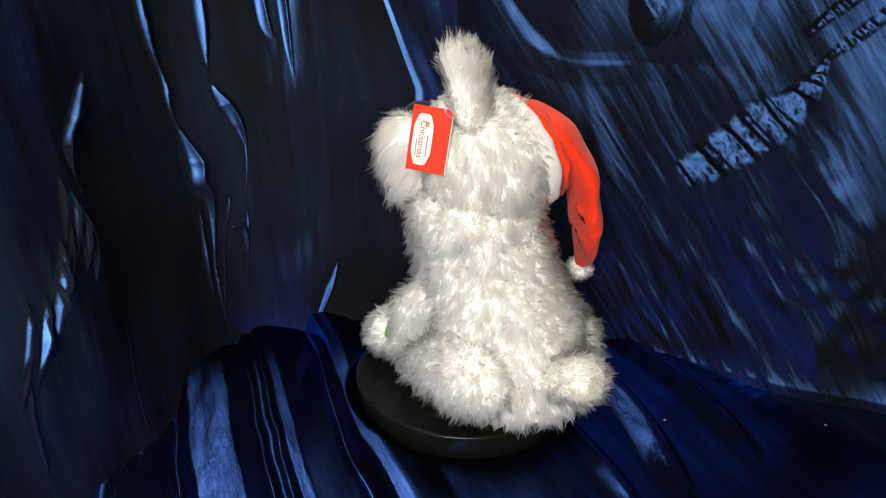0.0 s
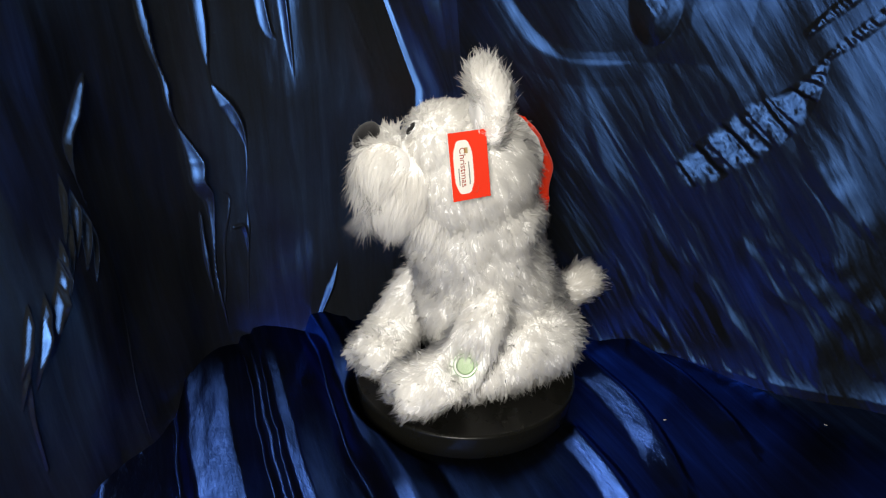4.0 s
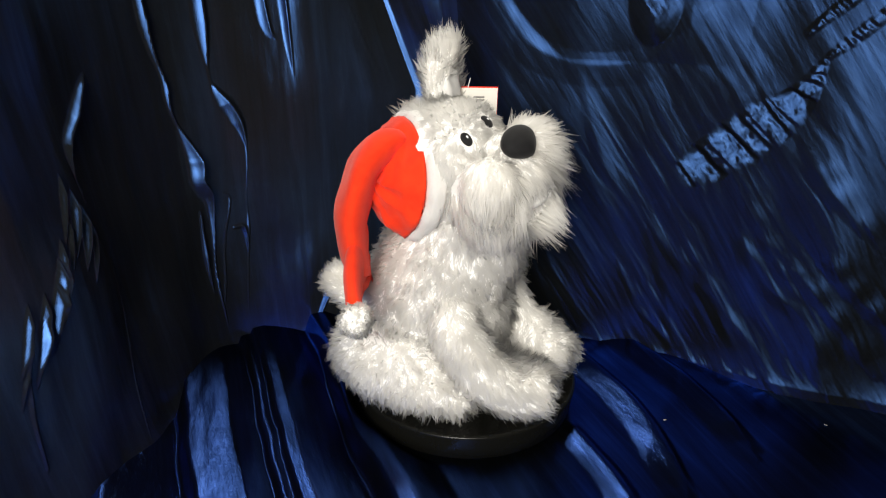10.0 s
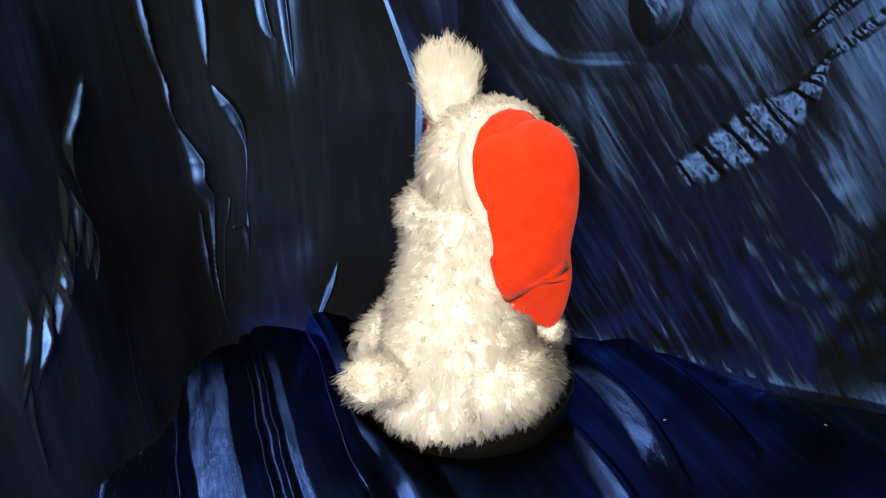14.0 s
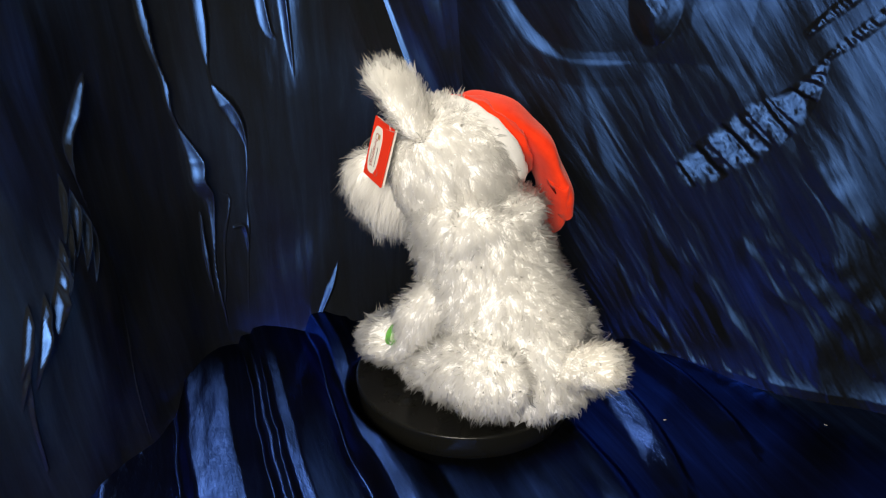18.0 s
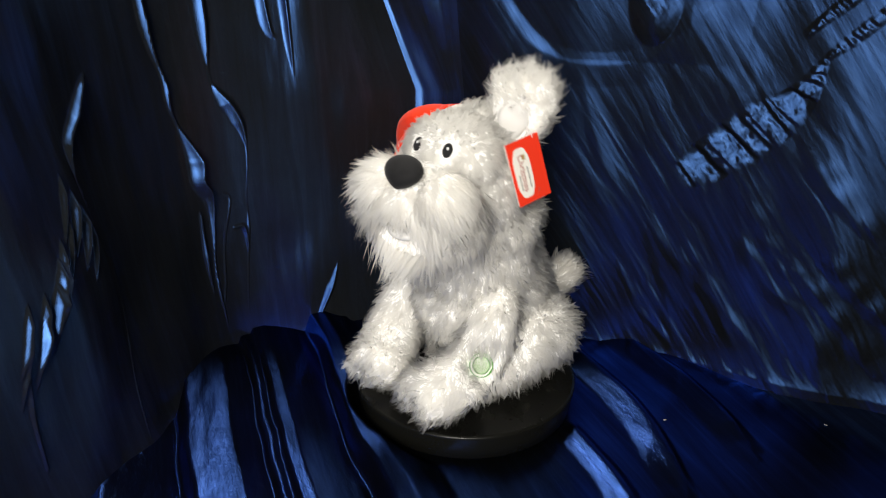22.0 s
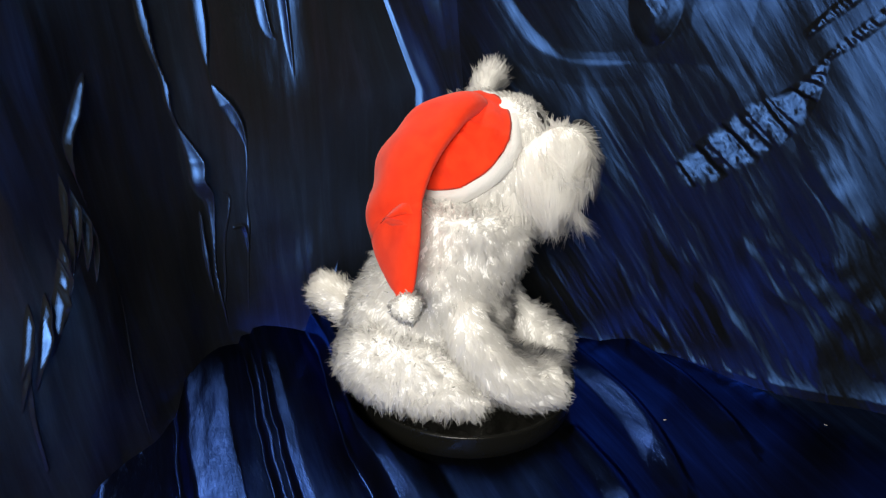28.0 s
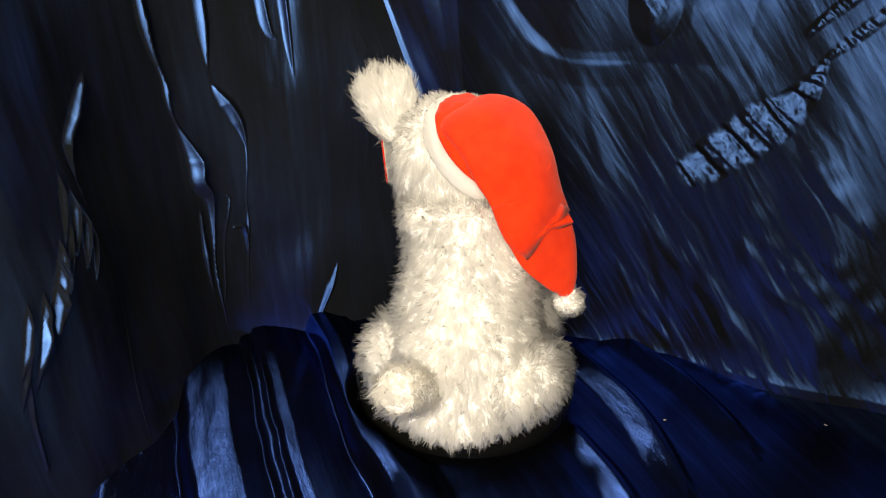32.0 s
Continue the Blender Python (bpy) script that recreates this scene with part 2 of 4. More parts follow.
def box(bm, lo, hi):
    v = [bm.verts.new((x, y, z)) for x in (lo[0], hi[0]) for y in (lo[1], hi[1]) for z in (lo[2], hi[2])]
    for q in ((0, 1, 3, 2), (4, 6, 7, 5), (0, 4, 5, 1), (2, 3, 7, 6), (0, 2, 6, 4), (1, 5, 7, 3)):
        bm.faces.new([v[i] for i in q])


def slab(name, lo, hi, mat, label):
    bm = bmesh.new()
    box(bm, lo, hi)
    bmesh.ops.recalc_face_normals(bm, faces=bm.faces)
    return tagged(part(name, bm, mat, None, label, False), kind="structure")


slab("floor", (-2.0, -2.4, -0.80), (2.0, 1.2, -0.75), ROOM_WOOD, "dark wooden floor of the room")
slab("ceiling", (-2.0, -2.4, 1.65), (2.0, 1.2, 1.70), ROOM_WALL, "plain grey ceiling")
slab("wall_north", (-2.0, 1.2, -0.75), (2.0, 1.3, 1.65), ROOM_WALL, "plain grey wall behind the drape")
slab("wall_south", (-2.0, -2.5, -0.75), (2.0, -2.4, 1.65), ROOM_WALL, "plain grey wall behind the camera")
slab("wall_west", (-2.1, -2.4, -0.75), (-2.0, 1.2, 1.65), ROOM_WALL, "plain grey side wall")
slab("wall_east", (2.0, -2.4, -0.75), (2.1, 1.2, 1.65), ROOM_WALL, "plain grey side wall")

TABLE = tagged(new("table"), "plain dark wooden table under a blue satin cloth", "table", kind="structure")
TABLE.location = (.16, -.25, -.75)


def table_piece(name, lo, hi):
    bm = bmesh.new()
    box(bm, lo, hi)
    bmesh.ops.recalc_face_normals(bm, faces=bm.faces)
    bmesh.ops.bevel(bm, geom=bm.edges[:], offset=.003, segments=2, affect="EDGES")
    part(name, bm, ROOM_WOOD, TABLE, "", False)


table_piece("tabletop", (-.77, -.44, .690), (.77, .44, .717))
for leg_x in (-.70, .70):
    for leg_y in (-.37, .37):
        table_piece("leg", (leg_x - .025, leg_y - .025, 0), (leg_x + .025, leg_y + .025, .690))

# ---------------------------------------------------------------- cloth


def beside(u, v, points):
    """For every place, the distance to a smooth line (positive on its left side) and how far along the line it lies, 0 to 1."""
    p = catmull(points, 6 * len(points))
    best = np.full(u.shape, 1e9)
    signed = np.zeros(u.shape)
    along = np.zeros(u.shape)
    for k in range(len(p) - 1):
        a, e = p[k], p[k + 1] - p[k]
        w = np.clip(((u - a[0]) * e[0] + (v - a[1]) * e[1]) / (e @ e), 0, 1)
        dx, dy = u - a[0] - w * e[0], v - a[1] - w * e[1]
        dist = np.hypot(dx, dy)
        near = dist < best
        best = np.where(near, dist, best)
        signed = np.where(near, np.sign(e[0] * dy - e[1] * dx) * dist, signed)
        along = np.where(near, (k + w) / (len(p) - 1), along)
    return signed, along


def ridge(field, u, v, points, rise, fall, height, sway=0.22):
    """Adds a fold along a smooth line: it climbs over `rise` on its left side and drops over `fall` on its right."""
    signed, along = beside(u, v, points)
    size = np.where(signed > 0, rise, fall)
    face = np.clip(1.0 - np.sqrt((signed / size) ** 2 + 0.006), 0, 1)
    ends = np.clip(along / 0.12, 0, 1) * np.clip((1 - along) / 0.12, 0, 1) * (1 - sway + sway * np.sin(along * 23.0 + height * 900))
    field += height * face ** 1.08 * (0.35 + 0.65 * ends)


def fold(field, u, v, points, widths, slope, back=0.55, sharp=0.004):
    """A creased fold along a smooth line: the face on the line's right side climbs to the crest at one slope and swells and thins along the line; the back drops away."""
    lo, hi, pad = np.min(points, axis=0), np.max(points, axis=0), 1.4 * max(widths) * max(1.0, back)
    near = (u > lo[0] - pad) & (u < hi[0] + pad) & (v > lo[1] - pad) & (v < hi[1] + pad)
    signed, along = beside(u[near], v[near], points)
    wide = np.interp(along, np.linspace(0, 1, len(widths)), widths)
    size = np.where(signed > 0, wide * back, wide)
    face = np.clip(1.0 - np.sqrt((signed / size) ** 2 + sharp), 0, 1) ** 1.6
    field[near] += 0.75 * slope * wide * face * np.clip(along / .04, 0, 1) * np.clip((1 - along) / .04, 0, 1)


def gathers(field, u, v, points, half, marks, slope):
    """A gathered band along a line: uneven pleats across it that end at the marks, each a long falling face and a short steep one."""
    signed, along = beside(u, v, points)
    length = np.linalg.norm(np.diff(catmull(points, 60), axis=0), axis=1).sum()
    wide = np.interp(along, np.linspace(0, 1, len(half)), half)
    band = np.clip((wide - np.abs(signed)) / (0.3 * wide + .002), 0, 1) * np.clip(along / .03, 0, 1)
    place = along + signed * 0.5 + 0.006 * wrinkle(u, v, 60.0, 1.0, 17.0)
    marks = np.array(marks)
    k = np.clip(np.searchsorted(marks, place) - 1, 0, len(marks) - 2)
    span = (marks[k + 1] - marks[k]) * length
    tooth = np.clip((place - marks[k]) / (marks[k + 1] - marks[k]), 0, 1)
    field += band * (0.0015 - slope * (0.80 + 0.25 * np.sin(k * 2.7)) * span * np.minimum(tooth, (1 - tooth) * (9.0 + 5.0 * np.sin(k * 4.1))))
    field += (0.5 - np.abs(wrinkle(u, v, 95.0, 1.0, 19.0))) * 0.0006 * band
    field += wrinkle(u, v, 42.0, 1.0, 37.0) * 0.0015 * band


def grid_cloth(name, place, uv, nu, nv, mat, label):
    verts = place.reshape(-1, 3)
    i = np.arange((nu - 1) * (nv - 1))
    r, c = i // (nu - 1), i % (nu - 1)
    b = r * nu + c
    faces = np.stack([b, b + 1, b + nu + 1, b + nu], 1)
    ob = mesh_object(name, verts, faces, mat)
    layer = ob.data.uv_layers.new(name="cloth_metres")
    idx = np.empty(len(ob.data.loops), int)
    ob.data.loops.foreach_get("vertex_index", idx)
    layer.data.foreach_set("uv", uv.reshape(-1, 2)[idx].ravel())
    return tagged(ob, label, "fabric", kind="structure")


def wrinkle(u, v, scale, stretch, seed):
    out = np.array([noise.fractal(Vector((a * scale, b * scale * stretch, seed)), 0.9, 2.0, 3) for a, b in zip(u.ravel(), v.ravel())])
    return out.reshape(u.shape)


PLAN = [(-.27, -.40), (-.252, -.14), (-.256, -.03), (-.228, .067), (-.150, .124), (-.101, .165), (-.091, .1700), (-.080, .1675), (-.040, .1555), (.0, .1435), (.163, .104),
        (.243, .071), (.32, .031), (.42, -.004), (.62, -.13)]


def hanging_drape():
    line = catmull(PLAN, 1200)
    arc = np.concatenate([[0], np.cumsum(np.linalg.norm(np.diff(line, axis=0), axis=1))])
    arc -= np.interp(0, line[:, 0], arc)
    s1 = np.concatenate([np.linspace(*span)[:-1] for span in ((arc[0], -.57, 14), (-.57, -.37, 230), (-.37, -.15, 300), (-.15, .10, 170), (.10, .42, 330), (.42, .55, 40), (.55, arc[-1], 24))])
    v1 = np.linspace(-0.01, 0.375, 320)
    u, v = np.meshgrid(s1, v1)
    d = np.zeros(u.shape)
    drape_folds(d, u, v)
    # the inner corner runs down aslant
    x, y = np.interp(u, arc, line[:, 0]), np.interp(u, arc, line[:, 1])
    x += np.exp(-((u + .080) / .050) ** 2) * 0.42 * np.clip(.345 - v, 0, .09)
    tx, ty = np.gradient(line[:, 0], arc), np.gradient(line[:, 1], arc)
    nx, ny = np.interp(u, arc, ty), -np.interp(u, arc, tx)
    size = np.hypot(nx, ny)
    nx, ny = nx / size, ny / size
    foot = 0.004 * np.exp(-np.maximum(v, 0) / 0.012)
    lean = -0.10 * np.maximum(v, 0) * np.clip((-u - 0.10) / 0.2, 0, 1)
    place = np.stack([x + nx * (d + foot + lean), y + ny * (d + foot + lean), v], -1)
    ob = grid_cloth("backdrop_drape", place, np.stack([u, v], -1), len(s1), len(v1), SATIN_WALL,
                    "dark blue shiny satin drape hanging in folds")
    # the east part takes the copy with its colour dimmed, as if less lit
    ob.data.materials.append(SATIN_SKEW_DIM)
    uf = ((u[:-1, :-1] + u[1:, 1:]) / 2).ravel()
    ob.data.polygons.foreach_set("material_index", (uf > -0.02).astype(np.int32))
    return ob


def east_folds(d, u, v):
    slant = np.clip((u + 0.02) / 0.06, 0, 1)
    for line, w, h in (([(.100, .30), (.1309, .1993), (.1901, .1128), (.2261, .012)], .016, .0016), ([(.1594, .089), (.1878, .0424), (.222, .010)], .010, .0026), ([(.19, .13), (.225, .0976), (.2562, .065), (.29, .01)], .020, .0042),
                       ([(.262, .16), (.2848, .1092), (.3365, .0663), (.362, .008)], .024, .0052), ([(.317, .1183), (.3572, .077), (.403, .0278)], .018, .0046), ([(.3048, .2258), (.3334, .191), (.3856, .1504)], .020, .0042),
                       ([(.185, .34), (.2258, .2856), (.250, .255)], .020, .0022), ([(.1516, .2964), (.19, .2322), (.2283, .177)], .014, .0020), ([(.3302, .1435), (.3646, .1063), (.4046, .0751)], .020, .0048),
                       ([(.2564, .1868), (.2892, .1388), (.3212, .0968)], .018, .0040), ([(.23, .32), (.262, .275), (.28, .255)], .012, .0028), ([(.355, .30), (.38, .25), (.42, .20)], .030, .005)):
        ridge(d, u, v, line, w, w * .5, h * .55, 0.35)
    c, s = math.cos(radians(36)), math.sin(radians(36))
    p, q = u * c + v * s, -u * s + v * c
    bend = wrinkle(u, v, 7.0, 1.0, 41.0) * 0.010
    d += wrinkle(p + bend, q, 34.0, 0.16, 3.0) * 0.0010 * slant
    d += (0.5 - np.abs(wrinkle(p + bend, q, 90.0, 0.08, 23.0))) * 0.0005 * slant
    d += (0.5 - np.abs(wrinkle(p - bend, q, 190.0, 0.05, 29.0))) * 0.00020 * slant


def drape_folds(d, u, v):
    # long hanging folds, west to north; lines run downwards, the lit face lies west of the crest
    fold(d, u, v, [(-.310, .385), (-.3076, .3137), (-.3011, .2764), (-.3002, .2474), (-.2858, .204), (-.2863, .183), (-.2788, .1645), (-.279, .125), (-.284, .08), (-.284, .03)],
         [.003, .006, .003, .004, .0016, .010, .009, .009, .004, .0016, .0022, .001], 1.62)
    fold(d, u, v, [(-.2897, .154), (-.2906, .109), (-.2909, .0706)], [.002, .004, .001], 1.4)
    fold(d, u, v, [(-.2607, .385), (-.2611, .316), (-.2629, .277), (-.2604, .2642), (-.2484, .2423), (-.2425, .2204), (-.2425, .19), (-.2464, .157), (-.2467, .1276), (-.250, .095), (-.259, .03)],
         [.007, .009, .0015, .0015, .011, .009, .0016, .0012, .0012, .003, .0012, .001], .80)
    fold(d, u, v, [(-.267, .166), (-.261, .157), (-.2684, .1216), (-.2754, .0763), (-.284, .05)], [.001, .002, .0014, .002, .001], 1.0)
    fold(d, u, v, [(-.2615, .129), (-.2509, .126), (-.249, .100)], [.003, .005, .002], .9)
    fold(d, u, v, [(-.3778, .2905), (-.4007, .2645), (-.4227, .2472), (-.4254, .2237), (-.4216, .1887), (-.4135, .1493), (-.4158, .1117), (-.4315, .0597), (-.441, .01)],
         [.003, .006, .005, .0012, .0010, .0010, .0010, .0010, .0008], 1.6)
    for x, z, w in ((-.455, .214, .0030), (-.449, .202, .0045), (-.443, .190, .0045), (-.437, .178, .003), (-.462, .190, .0025), (-.478, .176, .0035), (-.486, .166, .005), (-.496, .152, .005),
                    (-.507, .150, .004), (-.514, .138, .003), (-.522, .150, .0035), (-.528, .132, .0025)):
        fold(d, u, v, [(x + .009, z + .020), (x + .001, z), (x - .011, z - .024)], [.0004, w, w * .8, .0004], 2.3, 1.6, .03)
    fold(d, u, v, [(-.527, .130), (-.5329, .1018), (-.5362, .0611)], [.001, .002, .0015, .001], 2.2, 1.4, .03)
    fold(d, u, v, [(-.2168, .385), (-.2105, .3202), (-.2043, .3051)], [.010, .009, .001], .52, .3)
    fold(d, u, v, [(-.1947, .385), (-.1924, .3101), (-.1914, .270)], [.009, .007, .001], .52, .3)
    fold(d, u, v, [(-.1612, .075), (-.1699, .0439), (-.1881, .005)], [.001, .007, .003], .7)
    fold(d, u, v, [(-.1337, .34), (-.1194, .27)], [.0012, .0015, .0012], .5)
    # the slanting folds of the east side, steeper near the table
    hang = d.copy()
    d[:] = 0
    east_folds(d, u, v)
    d *= np.clip(1.5 - 4.0 * v, .30, 1.4)
    d += hang
    # the swag and the gathered seam on the east side; lines run upwards or east, so their rising side is above
    ridge(d, u, v, [(.0208, .3474), (.0505, .3076), (.090, .2895), (.1322, .2879), (.1665, .2971), (.20, .33)], .012, .020, .0013, 0.3)
    hood = np.clip((u - .005) / .03, 0, 1) * np.clip((.245 - u) / .05, 0, 1) * np.maximum(0, v - .292 - 2.2 * np.maximum(0, .09 - u) ** 1.3)
    d += .10 * hood
    plate = np.clip(1.6 - 1.6 * np.hypot((u - .164) / .024, (v - .352) / .046), 0, 1)
    d += plate * (.001 - .12 * (u - .164) - .33 * (v - .352) + .0005 * wrinkle(u, v, 90.0, 1.0, 47.0))
    gathers(d, u, v, [(.2040, .1880), (.2253, .205), (.2495, .227), (.2674, .2443), (.2838, .2590), (.2967, .2804), (.3045, .3023), (.3195, .3184), (.3392, .3402), (.365, .37)],
            [.013, .021, .024, .024, .018, .010, .003, .006, .006, .006], [-.03, .035, .14, .16, .235, .30, .32, .40, .425, .52, .58, .615, .65, .675] + [.69 + k * .024 + .008 * math.sin(k * 5.1) for k in range(15)], .27)
    gathers(d, u, v, [(.286, .320), (.2992, .3349), (.3122, .3477), (.335, .37)], [.004, .006, .006], [k / 14 for k in range(16)], .25)
    slant = np.clip((u + 0.02) / 0.06, 0, 1)
    d += wrinkle(u, v, 26.0, 0.16, 8.0) * 0.0008 * (1 - slant)
    d += wrinkle(u, v, 95.0, 0.22, 9.0) * 0.00010 * (1 - slant)
    d += wrinkle(u, v, 6.0, 0.6, 5.0) * (0.008 - 0.004 * slant)


def table_cloth():
    x1 = np.concatenate([np.linspace(-0.50, -0.33, 16)[:-1], np.linspace(-0.33, -0.08, 250)[:-1], np.linspace(-0.08, 0.50, 230), np.linspace(0.50, 0.70, 16)[1:]])
    y1 = np.concatenate([np.linspace(-0.34, -0.20, 12)[:-1], np.linspace(-0.20, 0.20, 160)])
    u, v = np.meshgrid(x1, y1)
    d = np.zeros(u.shape)
    table_folds(d, u, v)
    clear = np.clip((np.hypot(u, v) - 0.098) / 0.012, 0, 1)
    d = np.maximum(d, -0.03) * (clear * clear * (3 - 2 * clear))
    place = np.stack([u, v, d + 0.0005], -1)
    return grid_cloth("table_cloth", place, np.stack([u, v], -1), len(x1), len(y1), SATIN_TABLE,
                      "dark blue shiny satin cloth lying in folds on the table")


def table_folds(d, u, v):
    # west of the turntable: long folds that run to the front, as facets across them (place, slope)
    p = u * 0.905 + v * 0.425 + 0.005 * wrinkle(u, v, 9.0, 0.7, 31.0)
    west = np.array([(-.60, .0), (-.300, -.42), (-.2485, 2.0), (-.239, -.11), (-.205, -.45), (-.185, 2.0), (-.182, -.05), (-.1785, -.36), (-.173, 1.6), (-.170, -.05), (-.159, -.42),
                     (-.117, 2.2), (-.109, .07), (-.094, -.50), (-.060, 0)])
    knots = np.concatenate([west[:, 0], [2.0]])
    level = np.concatenate([[0], np.cumsum(west[:, 1] * np.diff(knots))])
    rest = np.interp(-.05, knots, level)
    fade = np.clip((-p - .03) / .04, 0, 1)
    d += (np.interp(p, knots, level) - rest) * fade * fade * (3 - 2 * fade)
    # east of it: lines that run to the front, the lit slope in the west
    ridge(d, u, v, [(.096, .11), (.118, .073), (.150, .005), (.165, -.050), (.174, -.110)], .010, .026, .0093, .04)
    ridge(d, u, v, [(.155, .13), (.172, .106), (.209, .043), (.232, -.005), (.245, -.045)], .014, .026, .0098, .04)
    ridge(d, u, v, [(.088, -.037), (.110, -.084), (.125, -.127), (.15, -.24)], .010, .018, .0060, .04)
    ridge(d, u, v, [(-.138, .14), (-.131, .105)], .005, .010, .003)
    d -= 0.14 * np.maximum(0, u - .19 - .5 * v)
    d += wrinkle(u * 0.91 + v * 0.41, v * 0.91 - u * 0.41, 28.0, 0.2, 12.0) * 0.0008
    d += wrinkle(u * 0.91 + v * 0.41, v * 0.91 - u * 0.41, 110.0, 0.3, 14.0) * 0.00020


hanging_drape()
table_cloth()


def lint(x, y, z, turn):
    bm = bmesh.new()
    bmesh.ops.create_icosphere(bm, subdivisions=1, radius=0.0009)
    for v in bm.verts:
        v.co.x *= 2.2
        v.co.z *= 0.5
    ob = part("lint", bm, LINT, None, "pale speck of lint on the blue cloth")
    ob.matrix_world = pose(x, y, z, 0, 0, turn)
    return tagged(ob, category="lint", group="specks of lint")


lint(0.178, -0.030, 0.0004, 10)
lint(0.336, -0.001, -0.0192, -30)

# ---------------------------------------------------------------- turntable


def lathe(name, profile, mat, parent, label="", m=96):
    bm = bmesh.new()
    rings = []
    for r, z in profile:
        rings.append([bm.verts.new((r * math.cos(2 * math.pi * k / m), r * math.sin(2 * math.pi * k / m), z)) for k in range(m)])
    for a, b in zip(rings, rings[1:]):
        for k in range(m):
            bm.faces.new((a[k], a[(k + 1) % m], b[(k + 1) % m], b[k]))
    bm.faces.new(rings[0][::-1])
    bm.faces.new(rings[-1])
    bmesh.ops.recalc_face_normals(bm, faces=bm.faces)
    ob = part(name, bm, mat, parent, label)
    ob.data.polygons.foreach_set("use_smooth", np.array([len(p.vertices) == 4 for p in ob.data.polygons]))
    return ob


TOP = 0.027
turntable = tagged(new("turntable"), "round black plastic turntable standing on blue satin", "turntable")
lathe("base", [(.060, .0008), (.088, .0008), (.090, .002), (.090, .0045)], BLACK_PLASTIC, turntable)
platter = lathe("platter", [(.080, .0035), (.0955, .0035), (.0972, .0045), (.0985, .0150), (.1000, .0245), (.0999, .0258), (.0990, .0268), (.0974, .0270),
                            (.0966, .0266), (.060, .0266), (.010, .0266)], BLACK_PLASTIC, turntable, "glossy black revolving platter")

# ---------------------------------------------------------------- plush dog
dog = tagged(new("plush_dog"), "sitting white long-haired plush terrier on a black turntable", "toy dog")
dog.location = (0, 0, TOP)


def down_comb(strength):
    def comb(p, n):
        g = np.array([0, 0, -1.0])
        t = g - n * (n @ g)[:, None]
        return t * strength
    return comb


def const(value):
    return lambda p, n: np.full(len(p), value)


def torso():
    path = [(-.014, .048, -.004), (-.014, .048, .004), (-.014, .047, .025), (-.012, .038, .055), (-.008, .020, .095), (-.004, .007, .132), (0, .003, .158), (0, .002, .176)]
    wide = [.002, .056, .063, .062, .057, .054, .053, .03]
    deep = [.002, .058, .064, .061, .056, .054, .053, .03]
    v, f = tube(path, wide, deep, (1, 0, 0), 44, 40)
    v, f = merge(outward(v, f), outward(*ellipsoid((-.004, -.004, .068), (.040, .036, .038), 20, 28)))
    v = lump(v, f, 0.005, 30.0, 1.0)
    return furry("body", (v, f), WHITE_FUR, dog, per_m2=92000, length=const(.0110), comb=down_comb(0.42), seed=1, lift=.26, mess=.46, strands=8, keep=lambda p, n: p[:, 2] > 0.003)


def hind_leg(side):
    x = -0.92 if side < 0 else 0.56
    path = [(x * .060, .088, .030), (x * .064, .080, .032), (x * .070, .050, .036), (x * .073, .015, .028), (x * .072, -.014, .018), (x * .070, -.030, .014), (x * .070, -.034, .013)]
    wide = [.003, .022, .032, .028, .019, .012, .002]
    thick = [.003, .024, .034, .027, .016, .012, .002]
    v, f = tube(path, wide, thick, (1, 0, 0), 36, 26)
    v = lump(v, f, 0.003, 35.0, 4.0 + side)
    return furry("hind_leg", (v, f), WHITE_FUR, dog, per_m2=80000, length=const(.0120), comb=down_comb(0.42), seed=5 + side, lift=.26, mess=.46, keep=lambda p, n: p[:, 2] > 0.002)


PATCH_AT = np.array((.0545, -.0370, .0440))


def foreleg(side):
    inner = .011 if side < 0 else .004
    path = [(-.005 + side * (x - inner * k), y, z) for x, y, z, k in ((.022, .012, .110, 0), (.028, .006, .100, 0), (.049, -.014, .068, .1), (.052, -.038, .037, .4), (.043, -.064, .023, .9),
                                                                     (.034, -.081, .020, 1.1), (.033, -.088, .018, 1.1))]
    wide = [.004, .016, .021, .022, .025, .022, .003]
    thick = [.004, .016, .020, .021, .020, .017, .003]
    v, f = tube(path, wide, thick, (1, 0, 0), 36, 26)
    v = lump(v, f, 0.0025, 40.0, 9.0 + side)
    if side > 0:  # the patch sits in a hollow
        axis = unit(np.array((.0240, -.0130, .0165)))
        h = (v - PATCH_AT) @ axis
        away = np.linalg.norm(v - PATCH_AT - h[:, None] * axis, axis=1)
        v = v - (np.maximum(0, h + .0010) * np.clip((.021 - away) / .008, 0, 1) * (h > -.012))[:, None] * axis

    def comb(p, n):
        g = np.where((p[:, 2] < 0.03)[:, None], np.array([[0, -0.8, -0.25]]), np.array([[0, -0.3, -1.0]]))
        return (g - n * (g * n).sum(1)[:, None]) * 0.8
    return furry("foreleg", (v, f), WHITE_FUR, dog, per_m2=80000, length=const(.0120), comb=comb, seed=11 + side, lift=.28, mess=.45,
                 keep=lambda p, n: (p[:, 2] > 0.002) & (((p - PATCH_AT) ** 2).sum(1) > .0125 ** 2))


def tail_part():
    path = [(-.002, .082, .028), (-.001, .100, .039), (.001, .118, .051), (.004, .136, .060), (.006, .145, .064), (.006, .147, .065)]
    v, f = tube(path, [.012, .014, .015, .016, .011, .002], [.012, .014, .015, .016, .011, .002], (1, 0, 0), 26, 20)

    def comb(p, n):
        g = np.array([[0, .8, .3]])
        return (g - n * (g * n).sum(1)[:, None]) * 0.6
    return furry("tail", (v, f), TAIL_FUR, dog, "cream-tipped plush tail", per_m2=75000, length=const(.0120), comb=comb, seed=21)


